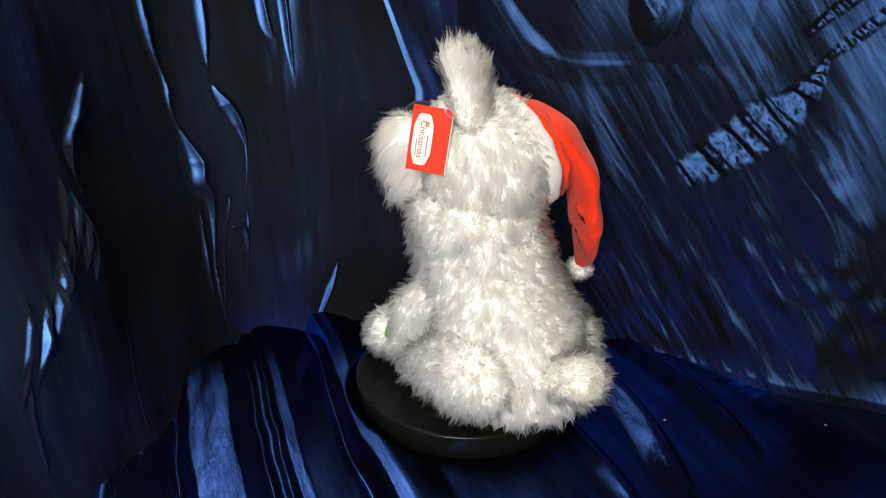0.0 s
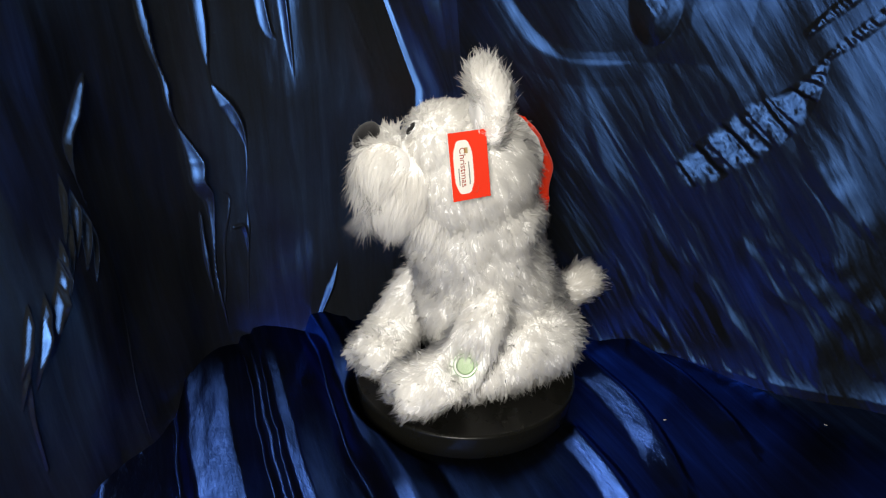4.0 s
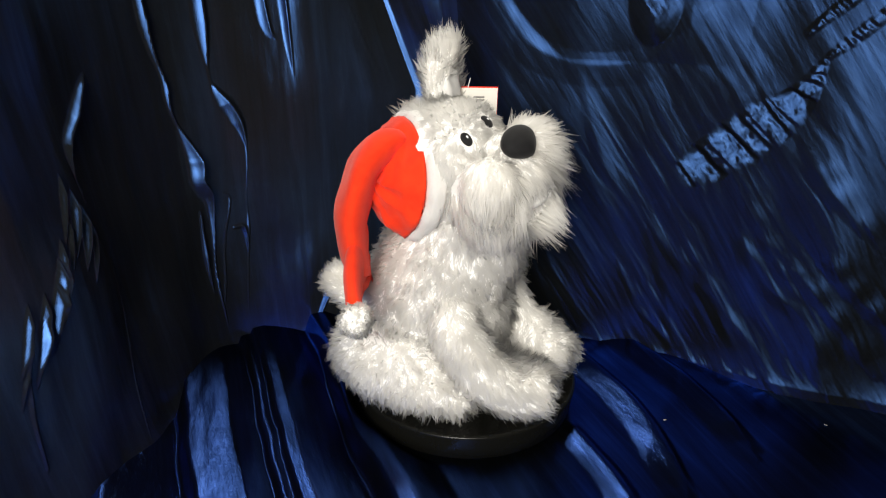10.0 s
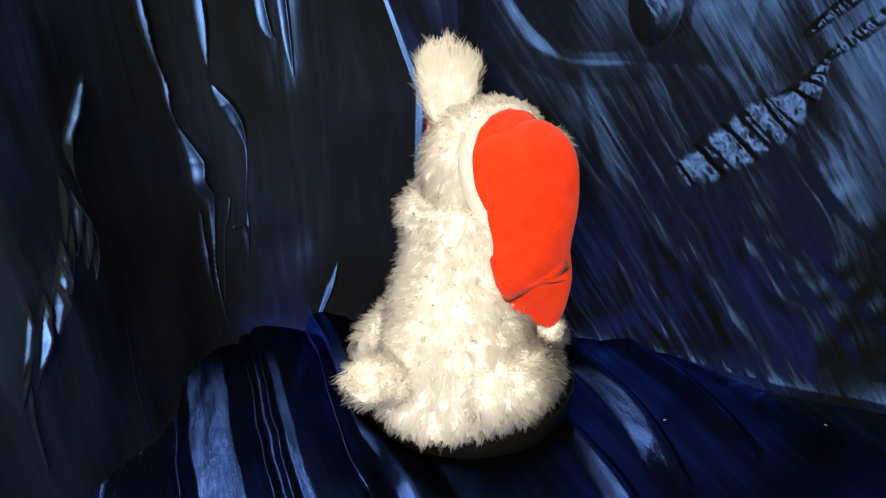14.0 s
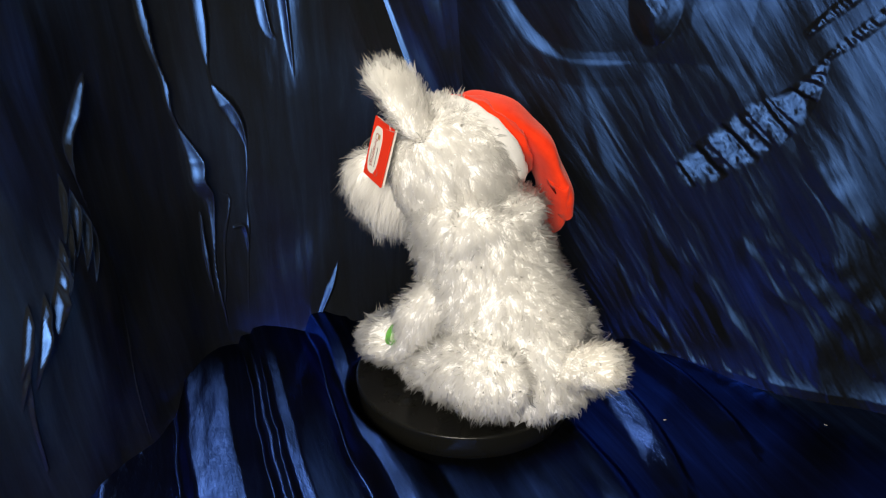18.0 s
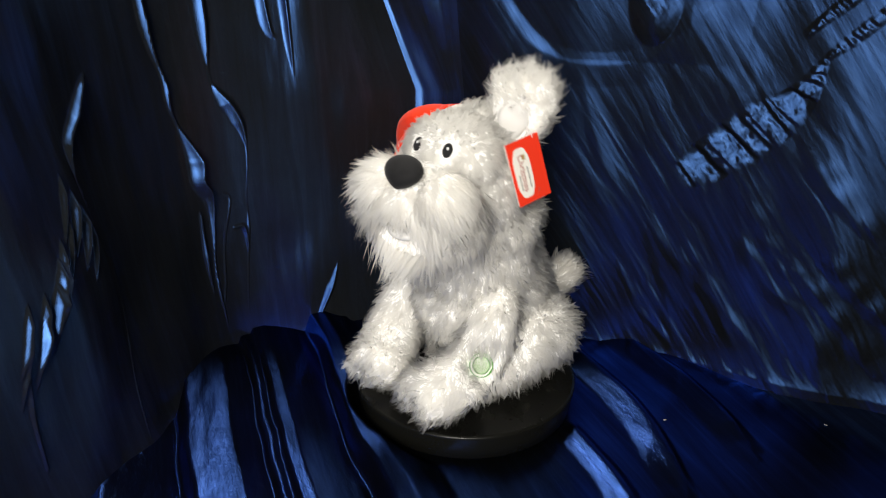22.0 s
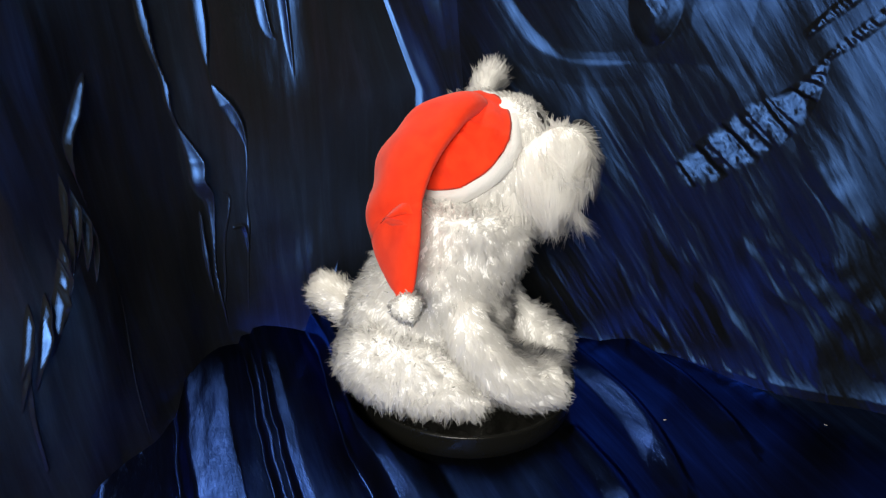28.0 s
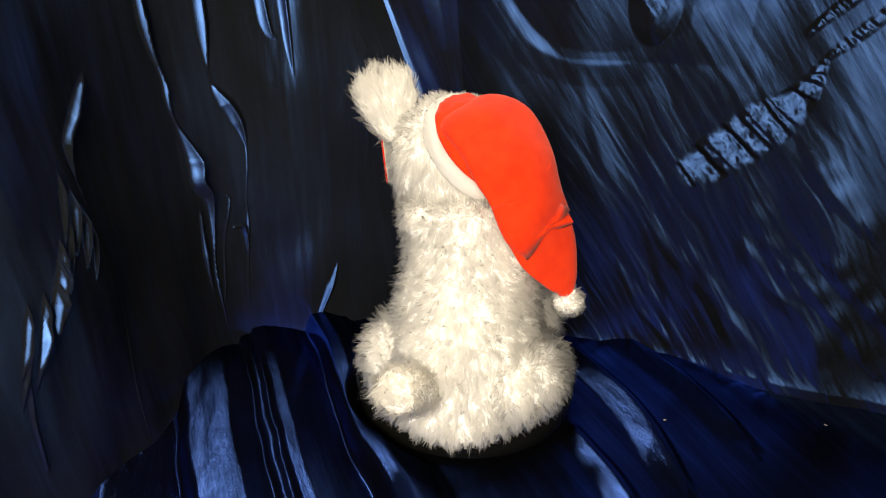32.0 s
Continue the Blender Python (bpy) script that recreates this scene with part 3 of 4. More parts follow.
torso()
hind_leg(1)
hind_leg(-1)
left_foreleg = foreleg(1)
foreleg(-1)
tail_part()
lathe("base_pad", [(.040, .0002), (.050, .0006), (.051, .003), (.045, .006), (.01, .006)], SHORT_PLUSH, dog, "smooth white fabric underside", 40).location = (0.0, 0.03, 0)


def disc(name, radius, thick, mat, parent, m, label="", hole=0.0):
    bm = bmesh.new()
    k = 32
    prof = [(hole, thick), (radius * .8, thick), (radius, thick * .5), (radius, -.003)] if not hole else [(hole, -.003), (hole, thick * .7), ((hole + radius) / 2, thick), (radius, thick * .6), (radius, -.003)]
    rings = [[bm.verts.new((max(r, 1e-4) * math.cos(2 * math.pi * j / k), max(r, 1e-4) * math.sin(2 * math.pi * j / k), z)) for j in range(k)] for r, z in prof]
    for a, b in zip(rings, rings[1:]):
        for j in range(k):
            bm.faces.new((a[j], b[j], b[(j + 1) % k], a[(j + 1) % k]))
    bmesh.ops.recalc_face_normals(bm, faces=bm.faces)
    ob = part(name, bm, mat, parent, label)
    ob.matrix_basis = m
    return ob


BUTTON = look((.0545, -.0370, .0440), (.0305, -.0240, .0275)) @ pose(0, 0, 0, 180, 0, 0)
disc("patch_ring", .0096, .0014, GREEN, left_foreleg, BUTTON, "green ring of the press-here patch", .0070)
disc("patch_centre", .0072, .0010, PALE_GREEN, left_foreleg, BUTTON, "pale green printed patch centre")

# ---- head, in the space of the neck joint
NECK = Vector((0, -.010, .138))
head = mesh_object("head", *ellipsoid((0, 0, .05), (.02, .02, .02)), WHITE_FUR, dog)
head.location = NECK


def head_fur():
    v, f = merge(outward(*ellipsoid((0, -.001, .049), (.053, .052, .058), 26, 40)), outward(*ellipsoid((0, -.022, .069), (.043, .036, .036), 26, 40)))
    v = lump(v, f, 0.002, 30.0, 2.0)

    def length(p, n):
        face = np.clip((-p[:, 1] - .015) / .02, 0, 1) * np.clip((p[:, 2] - .050) / .02, 0, 1)
        return .0115 * (1 - face) + .0078 * face

    def comb(p, n):
        g = np.stack([p[:, 0] * 2, np.full(len(p), .55), np.clip((p[:, 2] - .075) / .03, 0, 1) - 1.0], 1)
        return (g - n * (g * n).sum(1)[:, None]) * .6

    def bare(p, n):
        w = unit(p - np.array((0, 0, .048)))
        at_eye = np.minimum(np.abs(np.abs(p[:, 0]) - .0131) / .006, 9) ** 2 + ((p[:, 2] - .0835) / .008) ** 2 < 1
        return (w @ np.array((-.854, .291, .432)) < math.cos(radians(59))) & ~(at_eye & (p[:, 1] < -.03))
    v, f = outward(v, f)
    face = lambda p: (p[:, 1] < -.010 + .007 * np.sin(p[:, 0] * 700) * np.sin(p[:, 2] * 610)) & (p[:, 2] > .018)
    coat = fur(v, f, 80000, length, comb, 31, keep=lambda p, n: bare(p, n) & ~face(p), lift=.26, mess=.40, strands=9)
    plush = fur(v, f, 230000, lambda p, n: np.full(len(p), .0066), comb, 33, keep=lambda p, n: bare(p, n) & face(p), lift=.16, mess=.24, strands=7, spread=.0012)
    mv, mf = merge((v, f), coat, plush)
    skin_normals[-2:] = [np.vstack(skin_normals[-2:])]
    me = bpy.data.meshes.new("head")
    me.from_pydata(mv.tolist(), [], mf)
    me.polygons.foreach_set("use_smooth", np.ones(len(me.polygons), bool))
    me.materials.append(WHITE_FUR)
    head.data = me
    soft_coat(two_layers(head, len(f)), v, f)


head_fur()
NOSE = Vector((0, -.0865, .0715))


def muzzle():
    skins = [ellipsoid((0, -.056, .037), (.046, .038, .037), 44, 64)]
    skins.append(ellipsoid((0, -.026, .022), (.036, .028, .026), 20, 28))
    skins += [ellipsoid((x, -.070, .0535), (.021, .022, .0195), 14, 20) for x in (-.028, .028)]
    v, f = merge(*[outward(*e) for e in skins])
    dent = np.clip(1.35 - np.hypot(v[:, 0] / .019, (v[:, 2] - .023) / .012), 0, 1) * (v[:, 1] < -.06)
    v[:, 1] += .016 * np.minimum(dent * 1.6, 1)

    def length(p, n):
        low = np.clip((.075 - p[:, 2]) / .03, 0, 1)
        lip = np.clip((.020 - np.abs(p[:, 0])) / .008, 0, 1) * np.clip((p[:, 2] - .020) / .004, 0, 1) * (p[:, 1] < -.07)
        return (.013 + .015 * low) * (1 - .45 * lip)

    def comb(p, n):
        g = np.stack([p[:, 0] * 24, -.20 + p[:, 1] * 0, np.minimum((p[:, 2] - .068) * 34 - .5, .02)], 1)
        return (g - n * (g * n).sum(1)[:, None]) * 1.0

    def covered(p, n):
        mouth_hole = ((p[:, 0] / .0135) ** 2 + ((p[:, 2] - .0255) / .0055) ** 2 < 1) & (p[:, 1] < -.06)
        at_nose = ((p - np.array(NOSE)) / np.array((.014, .013, .012))) ** 2 @ np.ones(3) < 1
        brow = (p[:, 2] > .058) & (p[:, 1] > -.062)
        return ((p[:, 1] < -.035) | (p[:, 2] < .03)) & ~mouth_hole & ~at_nose & ~brow
    return furry("muzzle", (v, f), WHITE_FUR, head, "long straight white muzzle fur", per_m2=105000, length=length, comb=comb, seed=41, strands=7,
                 lift=.07, mess=.13, width=.0006, keep=covered)


muzzle()


def nose_part():
    bm = bmesh.new()
    bmesh.ops.create_uvsphere(bm, u_segments=36, v_segments=20, radius=1.0)
    for v in bm.verts:
        x, y, z = v.co
        taper = 1.0 + 0.10 * z - 0.06 * z * z
        v.co = (x * .0155 * taper, y * .0085, z * .0120 - .0016 * max(0, 1 - 1.6 * abs(x)) * (z < 0))
    ob = part("nose", bm, BLACK_FELT, head, "large rounded black fabric nose")
    ob.matrix_basis = pose(NOSE.x, NOSE.y, NOSE.z, -38, 0, 0)
    return ob


nose_part()


def eye_part(x):
    m = pose(x, -.0530, .0835, -28, 0, x * 900)
    v, f = ellipsoid((0, 0, 0), (.0040, .0022, .0056), 14, 20)
    mesh_object("eye", v, f, BLACK_FELT, head, "black oval embroidered eye").matrix_basis = m
    v, f = ellipsoid((.0006, -.0019, .0008), (.0009, .0005, .0012), 8, 12)
    mesh_object("eye_spot", v, f, THREAD_WHITE, head, "white stitched eye spot").matrix_basis = m


eye_part(-.0131)
eye_part(.0131)


def lip(width, y, z, bow, drop, half, tall):
    """A padded roll of cloth across the mouth, bowed forwards."""
    path = [(x * width, y - bow * (1 - x * x), z - drop * x * x) for x in (-1, -.8, -.4, 0, .4, .8, 1)]
    ends = [.2, .75, .95, 1, .95, .75, .2]
    return tube(path, [half * e for e in ends], [tall * e for e in ends], (0, 1, 0), 28, 16)


def mouth():
    v, f = lip(.0135, -.0660, .0260, .0085, .0, .0055, .0056)
    mesh_object("mouth_lining", v, f, PINK, head, "pink fabric lining of the mouth")
    v, f = lip(.0145, -.0735, .0320, .0090, .0025, .0045, .0018)
    mesh_object("upper_lip", v, f, SHORT_PLUSH, head, "smooth white upper lip")
    v, f = lip(.0150, -.0735, .0245, .0120, -.0015, .0055, .0040)
    hinge = Vector((0, -.040, .028))
    ob = mesh_object("lower_lip", v - np.array(hinge), f, SHORT_PLUSH, head, "smooth white lower lip")
    ob.location = hinge
    return ob, hinge


lower_lip, HINGE = mouth()


def ear():
    path = [(.034, .006, .080), (.036, .004, .092), (.040, .001, .110), (.043, -.002, .122), (.047, -.007, .129), (.048, -.013, .133), (.048, -.016, .134)]
    wide = [.004, .017, .022, .024, .021, .011, .002]
    thick = [.004, .010, .010, .010, .009, .006, .002]
    v, f = tube(path, wide, thick, (1, .25, 0), 30, 24)

    def comb(p, n):
        g = np.array([[.1, -.10, 1.0]])
        return (g - n * (g * n).sum(1)[:, None]) * .8
    furry("ear", (v, f), WHITE_FUR, head, "upright white ear with a furry tip", per_m2=150000, length=lambda p, n: .011 + .006 * np.clip((p[:, 2] - .115) / .03, 0, 1), comb=comb,
          seed=51, strands=5, lift=.30, mess=.42, keep=lambda p, n: ~((n[:, 1] < -.75) & (p[:, 2] < .113)))
    v, f = tube([(.037, -.004, .090), (.038, -.0065, .096), (.040, -.0075, .106), (.042, -.0090, .113), (.043, -.0100, .119), (.0435, -.0105, .121)],
                [.002, .009, .011, .010, .006, .002], [.001, .003, .003, .003, .003, .001], (1, .25, 0), 24, 16)
    mesh_object("ear_lining", lump(v, f, .003, 90.0, 7.0), f, INNER_EAR, head, "smooth white inner ear fabric")


ear()

# ---------------------------------------------------------------- santa hat, in the head's space
hat = tagged(new("santa_hat"), "red velour santa hat with a white brim on a plush dog", "hat")
AXIS = Vector((-.830, .290, .480)).normalized()
HEAD_MID = Vector((0, 0, .048))


def hat_frame():
    z = AXIS
    x = Vector((0, 0, 1)).cross(z).normalized()
    return np.array([x, z.cross(x), z]).T


def cap(lo, hi, radius, rows, cols=56, seed=0.0, fold=0.0, slump=0.0):
    """A band of a sphere round the hat's axis, between two angles from the pole, with soft creases."""
    fr = hat_frame()
    out = []
    for th in np.linspace(radians(lo), radians(hi), rows):
        for ph in np.linspace(0, 2 * np.pi, cols, endpoint=False):
            d = fr @ np.array([math.sin(th) * math.cos(ph), math.sin(th) * math.sin(ph), math.cos(th)])
            crease = sum(math.exp(-((ph - c + math.pi) % (2 * math.pi) - math.pi) ** 2 / .012) for c in (-1.25, -.62, -.10)) * math.sin(min(1.0, th / radians(40)) * math.pi * .8)
            r = radius(th) + 1.5 * fold * max(0.0, crease) + fold * (noise.noise(Vector(d * 5) + Vector((seed, 0, 0))) + .4 * noise.noise(Vector(d * 13) + Vector((seed, 3, 0))))
            out.append(np.array(HEAD_MID) + d * r + np.array((0, slump * min(1.0, max(0.0, d[1] - .05) / .7), 0)))
    f = [(i * cols + j, (i + 1) * cols + j, (i + 1) * cols + (j + 1) % cols, i * cols + (j + 1) % cols) for i in range(rows - 1) for j in range(cols)]
    f.append(tuple(range(cols)))
    f.append(tuple((rows - 1) * cols + j for j in range(cols))[::-1])
    return np.array(out), f


v, f = cap(3, 50, lambda th: .0590 + .0032 * math.cos(th), 22, seed=3.0, fold=.0028, slump=.004)
mesh_object("crown", v, f, RED_FELT, hat)
v, f = cap(47, 64, lambda th: .0555 + .0055 * math.sin(max(0, min(1, (math.degrees(th) - 47) / 17)) * math.pi), 16, seed=9.0, fold=.002)
mesh_object("brim", v, f, SHORT_PLUSH, hat, "soft white plush brim")
TAIL_AT = Vector((-.036, .040, .098))
JOINT = Vector((-.068, .055, .016))


def hat_tail_meshes():
    """The long tip in two pieces: the upper one folds over the crown, the lower one dangles from it."""
    upper = [(-.018, .008, .088), (-.030, .012, .090), (-.046, .028, .079), (-.059, .045, .054), (-.067, .054, .022), (-.071, .055, .004), (-.0715, .055, .002)]
    v, f = tube(upper, [.012, .032, .039, .037, .0335, .0315, .029], [.004, .013, .014, .013, .0105, .0095, .008], (.62, .78, 0), 48, 36)
    v = lump(v, f, .004, 28.0, 6.0)
    tail = mesh_object("tail", v - np.array(TAIL_AT), f, RED_FELT, hat, "long red tail folded over the crown")
    tail.location = TAIL_AT
    lower = [(-.063, .054, .034), (-.064, .054, .030), (-.071, .055, .002), (-.077, .053, -.018), (-.084, .049, -.042), (-.085, .048, -.053)]
    v, f = tube(lower, [.026, .0325, .0310, .0265, .015, .006], [.005, .0092, .0090, .0075, .006, .005], (.62, .78, 0), 40, 36)
    v = lump(v, f, .0025, 30.0, 9.0)
    tip = mesh_object("tip", v - np.array(JOINT), f, RED_FELT, hat, "drooping red tip")
    tip.location = JOINT
    v, f = ellipsoid(np.array((-.086, .047, -.061)) - np.array(JOINT), (.0115, .0115, .0105), 16, 24)
    furry("pompom", (lump(v, f, .0025, 90.0, 2.0), f), WHITE_FUR, tip, "small white plush pompom", per_m2=260000, length=const(.0040), comb=down_comb(0.2), seed=61, lift=.5, mess=.5, spread=.0012, strands=5)
    return tail, tip


hat_tail, hat_tip = hat_tail_meshes()

# ---------------------------------------------------------------- swing tag, hanging from its upper corner
tag = tagged(new("swing_tag"), "red and white folded card swing tag hanging from the dog's ear", "tag")


def card(name, w0, w1, h0, h1, y, mat, thick=.0006, label="", parent=None):
    bm = bmesh.new()
    box(bm, (w0, y - thick / 2, h0), (w1, y + thick / 2, h1))
    bmesh.ops.recalc_face_normals(bm, faces=bm.faces)
    return part(name, bm, mat, parent or tag, label, False)


# the front faces +y side of the tag's own space, x runs along its width
card("front_card", -.005, .025, -.045, .003, .0009, CARD_RED, label="glossy red front card")
card("back_card", -.0055, .0245, -.0445, .0025, -.0011, CARD_WHITE, label="white printed back card")


def label_panel():
    bm = bmesh.new()
    pts = []
    for k in range(64):
        a = 2 * math.pi * k / 64
        c, s = math.cos(a), math.sin(a)
        x = math.copysign(abs(c) ** .45, c) * .0072
        z = math.copysign(abs(s) ** .45, s) * .0180
        wave = 1 + .05 * math.cos(4 * a)
        pts.append((x * wave + .0150, z * wave - .0215))
    lo = [bm.verts.new((x, .0012, z)) for x, z in pts]
    hi = [bm.verts.new((x, .0015, z)) for x, z in pts]
    bm.faces.new(hi)
    for k in range(64):
        bm.faces.new((lo[k], lo[(k + 1) % 64], hi[(k + 1) % 64], hi[k]))
    bmesh.ops.recalc_face_normals(bm, faces=bm.faces)
    return part("label_panel", bm, CARD_WHITE, tag, "cream ornamental label panel", False)


panel = label_panel()


def word(text, size, m, mat, parent, name="lettering"):
    cu = bpy.data.curves.new(name, "FONT")
    cu.body, cu.size, cu.align_x, cu.align_y, cu.extrude = text, size, "CENTER", "CENTER", .00008
    tmp = new("word", cu)
    bpy.context.view_layer.update()
    me = bpy.data.meshes.new_from_object(tmp.evaluated_get(bpy.context.evaluated_depsgraph_get()))
    bpy.data.objects.remove(tmp)
    me.materials.clear()
    me.materials.append(mat)
    ob = new(name, me)
    ob.parent = parent
    ob.matrix_basis = m
    return ob


# text runs down the card: its reading direction is the card's -z
READ_FRONT = Matrix(((0, -1, 0, .0155), (0, 0, 1, .0017), (-1, 0, 0, -.0215), (0, 0, 0, 1)))
word("Christmas", .0068, READ_FRONT, INK_RED, panel)
card("text_bar", .0106, .0113, -.034, -.018, .0016, INK_GREY, .0002, parent=panel)
card("text_bar", .0188, .0194, -.034, -.022, .0016, INK_GREY, .0002, parent=panel)
card("emblem", .0110, .0140, -.012, -.008, .0016, INK_GOLD, .0002, parent=panel)
for k in range(13):
    x0 = .004 + k * .00115
    card("barcode_bar", x0, x0 + (.0007 if k % 3 else .00035), -.030, -.010, -.0015, INK_GREY, .0002, parent=bpy.data.objects["back_card"])
READ_BACK = Matrix(((0, -1, 0, .0195), (0, 0, -1, -.0018), (1, 0, 0, -.0375), (0, 0, 0, 1)))
word("CE", .0095, READ_BACK, INK_GREY, bpy.data.objects["back_card"])
for k, z in enumerate((-.005, -.0075)):
    card("text_bar", .005 + .002 * k, .014, z - .0006, z + .0006, -.0015, INK_GREY, .0002, parent=bpy.data.objects["back_card"])
disc("recycling_mark", .0032, .0002, INK_GREY, bpy.data.objects["back_card"], Matrix(((1, 0, 0, .0075), (0, 0, -1, -.0030), (0, 1, 0, -.0375), (0, 0, 0, 1))) @ pose(0, 0, -.0014), hole=.0025)
loop_v, loop_f = tube([(0, 0, -.002), (.001, .002, .004), (.002, .0, .010), (.0005, -.002, .004), (0, 0, -.0015)], [.0003] * 5, [.0003] * 5, (1, 0.2, 0), 30, 6)
mesh_object("loop", loop_v, loop_f, THREAD_WHITE, tag, "thin plastic loop")

# ---------------------------------------------------------------- what moves
PERIOD, FRONT_AT = 17.461, 6.7105
TURNS, SWINGS, CARDS, JAWS = [], [], [], []


def nod(t, yaw, pitch, roll, dx=0.0, dy=0.0, dz=0.0):
    TURNS.append((t, yaw, pitch, roll, dx, dy, dz))


def swing(t, out, side, twist=0.0, puff=0.0):
    SWINGS.append((t, out, side, twist, puff))


def flap(t, yaw, lean, out=0.0):
    CARDS.append((t, yaw, lean, out))


def jaw(t, opened):
    JAWS.append((t, opened))


def glide(keys, t):
    """The keyed values at t, on a smooth curve that does not overshoot."""
    k = np.array(keys, float)
    x, y = k[:, 0], k[:, 1:]
    if len(x) == 1 or t <= x[0]:
        return y[0]
    if t >= x[-1]:
        return y[-1]
    i = int(np.searchsorted(x, t, side="right") - 1)
    h = np.diff(x)
    s = np.diff(y, axis=0) / h[:, None]

    def slope(j):
        if j == 0 or j == len(x) - 1:
            return s[0] * 0 if j == 0 else s[-1] * 0
        a, b = s[j - 1], s[j]
        mean = (a * h[j] + b * h[j - 1]) / (h[j] + h[j - 1])
        return np.where(a * b <= 0, 0, np.sign(mean) * np.minimum(np.abs(mean), 2 * np.minimum(np.abs(a), np.abs(b))))
    u = (t - x[i]) / h[i]
    m0, m1 = slope(i) * h[i], slope(i + 1) * h[i]
    return (2 * u ** 3 - 3 * u ** 2 + 1) * y[i] + (u ** 3 - 2 * u ** 2 + u) * m0 + (-2 * u ** 3 + 3 * u ** 2) * y[i + 1] + (u ** 3 - u ** 2) * m1


def dog_pose(t):
    return pose(0, 0, TOP, 0, 0, (t - FRONT_AT) / PERIOD * 360)


def head_pose(t):
    yaw, pitch, roll, dx, dy, dz = glide(TURNS, t)
    return Matrix.Translation(NECK + Vector((dx, dy, dz))) @ pose(0, 0, 0, 0, 0, yaw) @ pose(0, 0, 0, pitch, 0, 0) @ pose(0, 0, 0, 0, roll, 0)


EAR_HOLE = Vector((.055, -.006, .094))


def tag_pose(t):
    yaw, lean, out = glide(CARDS, t)
    world_head = dog_pose(t) @ head_pose(t)
    at = world_head @ EAR_HOLE
    turn = (t - FRONT_AT) / PERIOD * 360
    return Matrix.Translation(at) @ pose(0, 0, 0, 0, 0, turn + yaw - 90) @ pose(0, 0, 0, 9 + out, 0, 0) @ pose(0, 0, 0, 0, lean, 0)


def in_coat(m):
    """Whether the hat's tip would sink into the coat of the body or of the thigh."""
    for q, thick in (((-.086, .047, -.061), .0125), ((-.084, .049, -.042), .0080), ((-.078, .053, -.020), .0090)):
        x, y, z = m @ (Vector(q) - JOINT)
        k = min(1.0, max(0.0, (z - .02) / .145))
        cx, cy, r = -.014 + .014 * k, .046 - .042 * k ** .8, .063 - .016 * k
        room = thick + .005
        if ((x - cx) / (r + room)) ** 2 + ((y - cy) / (r + room)) ** 2 < 1:
            return True
        if ((x + .064) / (.032 + room)) ** 2 + ((y - .05) / (.045 + room)) ** 2 + ((z - .036) / (.034 + room)) ** 2 < 1:
            return True
    return False


def tail_poses(t):
    """The poses of the upper tail and of the tip, in the hat's space."""
    out, side, twist, puff = glide(SWINGS, t)
    yaw, pitch, roll = glide(TURNS, t)[:3]
    place = head_pose(t)
    while True:
        rx, ry = out - 0.5 * (8 + pitch), side - 0.5 * roll
        upper = Matrix.Translation(TAIL_AT + Vector((-.0020, 0, .0030)) * puff) @ pose(0, 0, 0, .35 * rx, .35 * ry + puff, .5 * twist)
        tip = upper @ Matrix.Translation(JOINT - TAIL_AT) @ pose(0, 0, 0, 1.2 * rx, 1.2 * ry - .6 * puff, twist)
        if side >= 30 or not in_coat(place @ tip):
            return upper, tip
        side += 1.0


def lip_pose(t):
    return Matrix.Translation(HINGE) @ pose(0, 0, 0, 13 * glide(JAWS, t)[0], 0, 0)


nod(0, 8, -7, -4, -0.006, 0.015, 0.005)
nod(0.2, 5, -7, -8, -0.003, 0.008, 0.001)
nod(0.4, 5, -10, -11, -0.004, 0.010, 0.004)
nod(0.6, 4, -14, -14, -0.003, 0.009, 0.004)
nod(0.8, -2, -21, 12, -0.005, 0.019, 0.003)
nod(1, 2, -24, 0, -0.000, 0.004, -0.001)
nod(1.2, 0, -11, -18, -0.002, 0.009, 0.006)
nod(1.4, 2, -10, -8, -0.002, 0.011, 0.002)
nod(1.6, 4, -7, 18, -0.003, 0.021, 0.001)
nod(1.8, -5, -10, 5, -0.001, 0.004, 0.002)
nod(2, -5, -1, -5, 0.000, -0.001, 0.001)
nod(2.2, -9, -2, 8, -0.000, -0.002, 0.000)
nod(2.4, 16, 13, 19, -0.003, 0.016, 0.001)
nod(2.6, -12, 6, 11, -0.000, -0.005, 0.001)
nod(2.8, -12, 12, 3, -0.000, -0.008, -0.004)
nod(3, -9, 9, 12, 0.001, 0.005, -0.003)
nod(3.2, 29, 9, 19, -0.000, 0.001, -0.004)
nod(3.4, -15, 4, 6, 0.000, 0.010, -0.002)
nod(3.5, -32, 1, 2, 0.001, 0.003, -0.003)
nod(5.5, 2, -19, -4, 0.001, 0.002, 0.004)
nod(5.6, 4, -20, -5, -0.000, 0.001, 0.004)
nod(5.8, 1, -20, -6, 0.000, 0.002, 0.004)
nod(6, -3, -17, -5, 0.002, 0.003, 0.006)
nod(6.2, -1, -20, -7, -0.000, 0.001, 0.003)
nod(6.4, -0, -20, -8, -0.001, 0.001, 0.002)
nod(6.6, -2, -20, -8, 0.000, 0.001, 0.002)
nod(6.8, -7, -16, -18, -0.003, 0.002, 0.004)
nod(7, -7, -14, -12, -0.000, 0.002, 0.005)
nod(7.2, 6, -13, 18, -0.005, 0.001, 0.006)
nod(7.4, -4, -13, 1, 0.001, 0.000, -0.001)
nod(7.6, -10, -3, -17, -0.002, 0.002, -0.003)
nod(7.8, -5, -3, -4, -0.001, 0.000, -0.005)
nod(8, 3, -1, 17, 0.002, -0.002, -0.001)
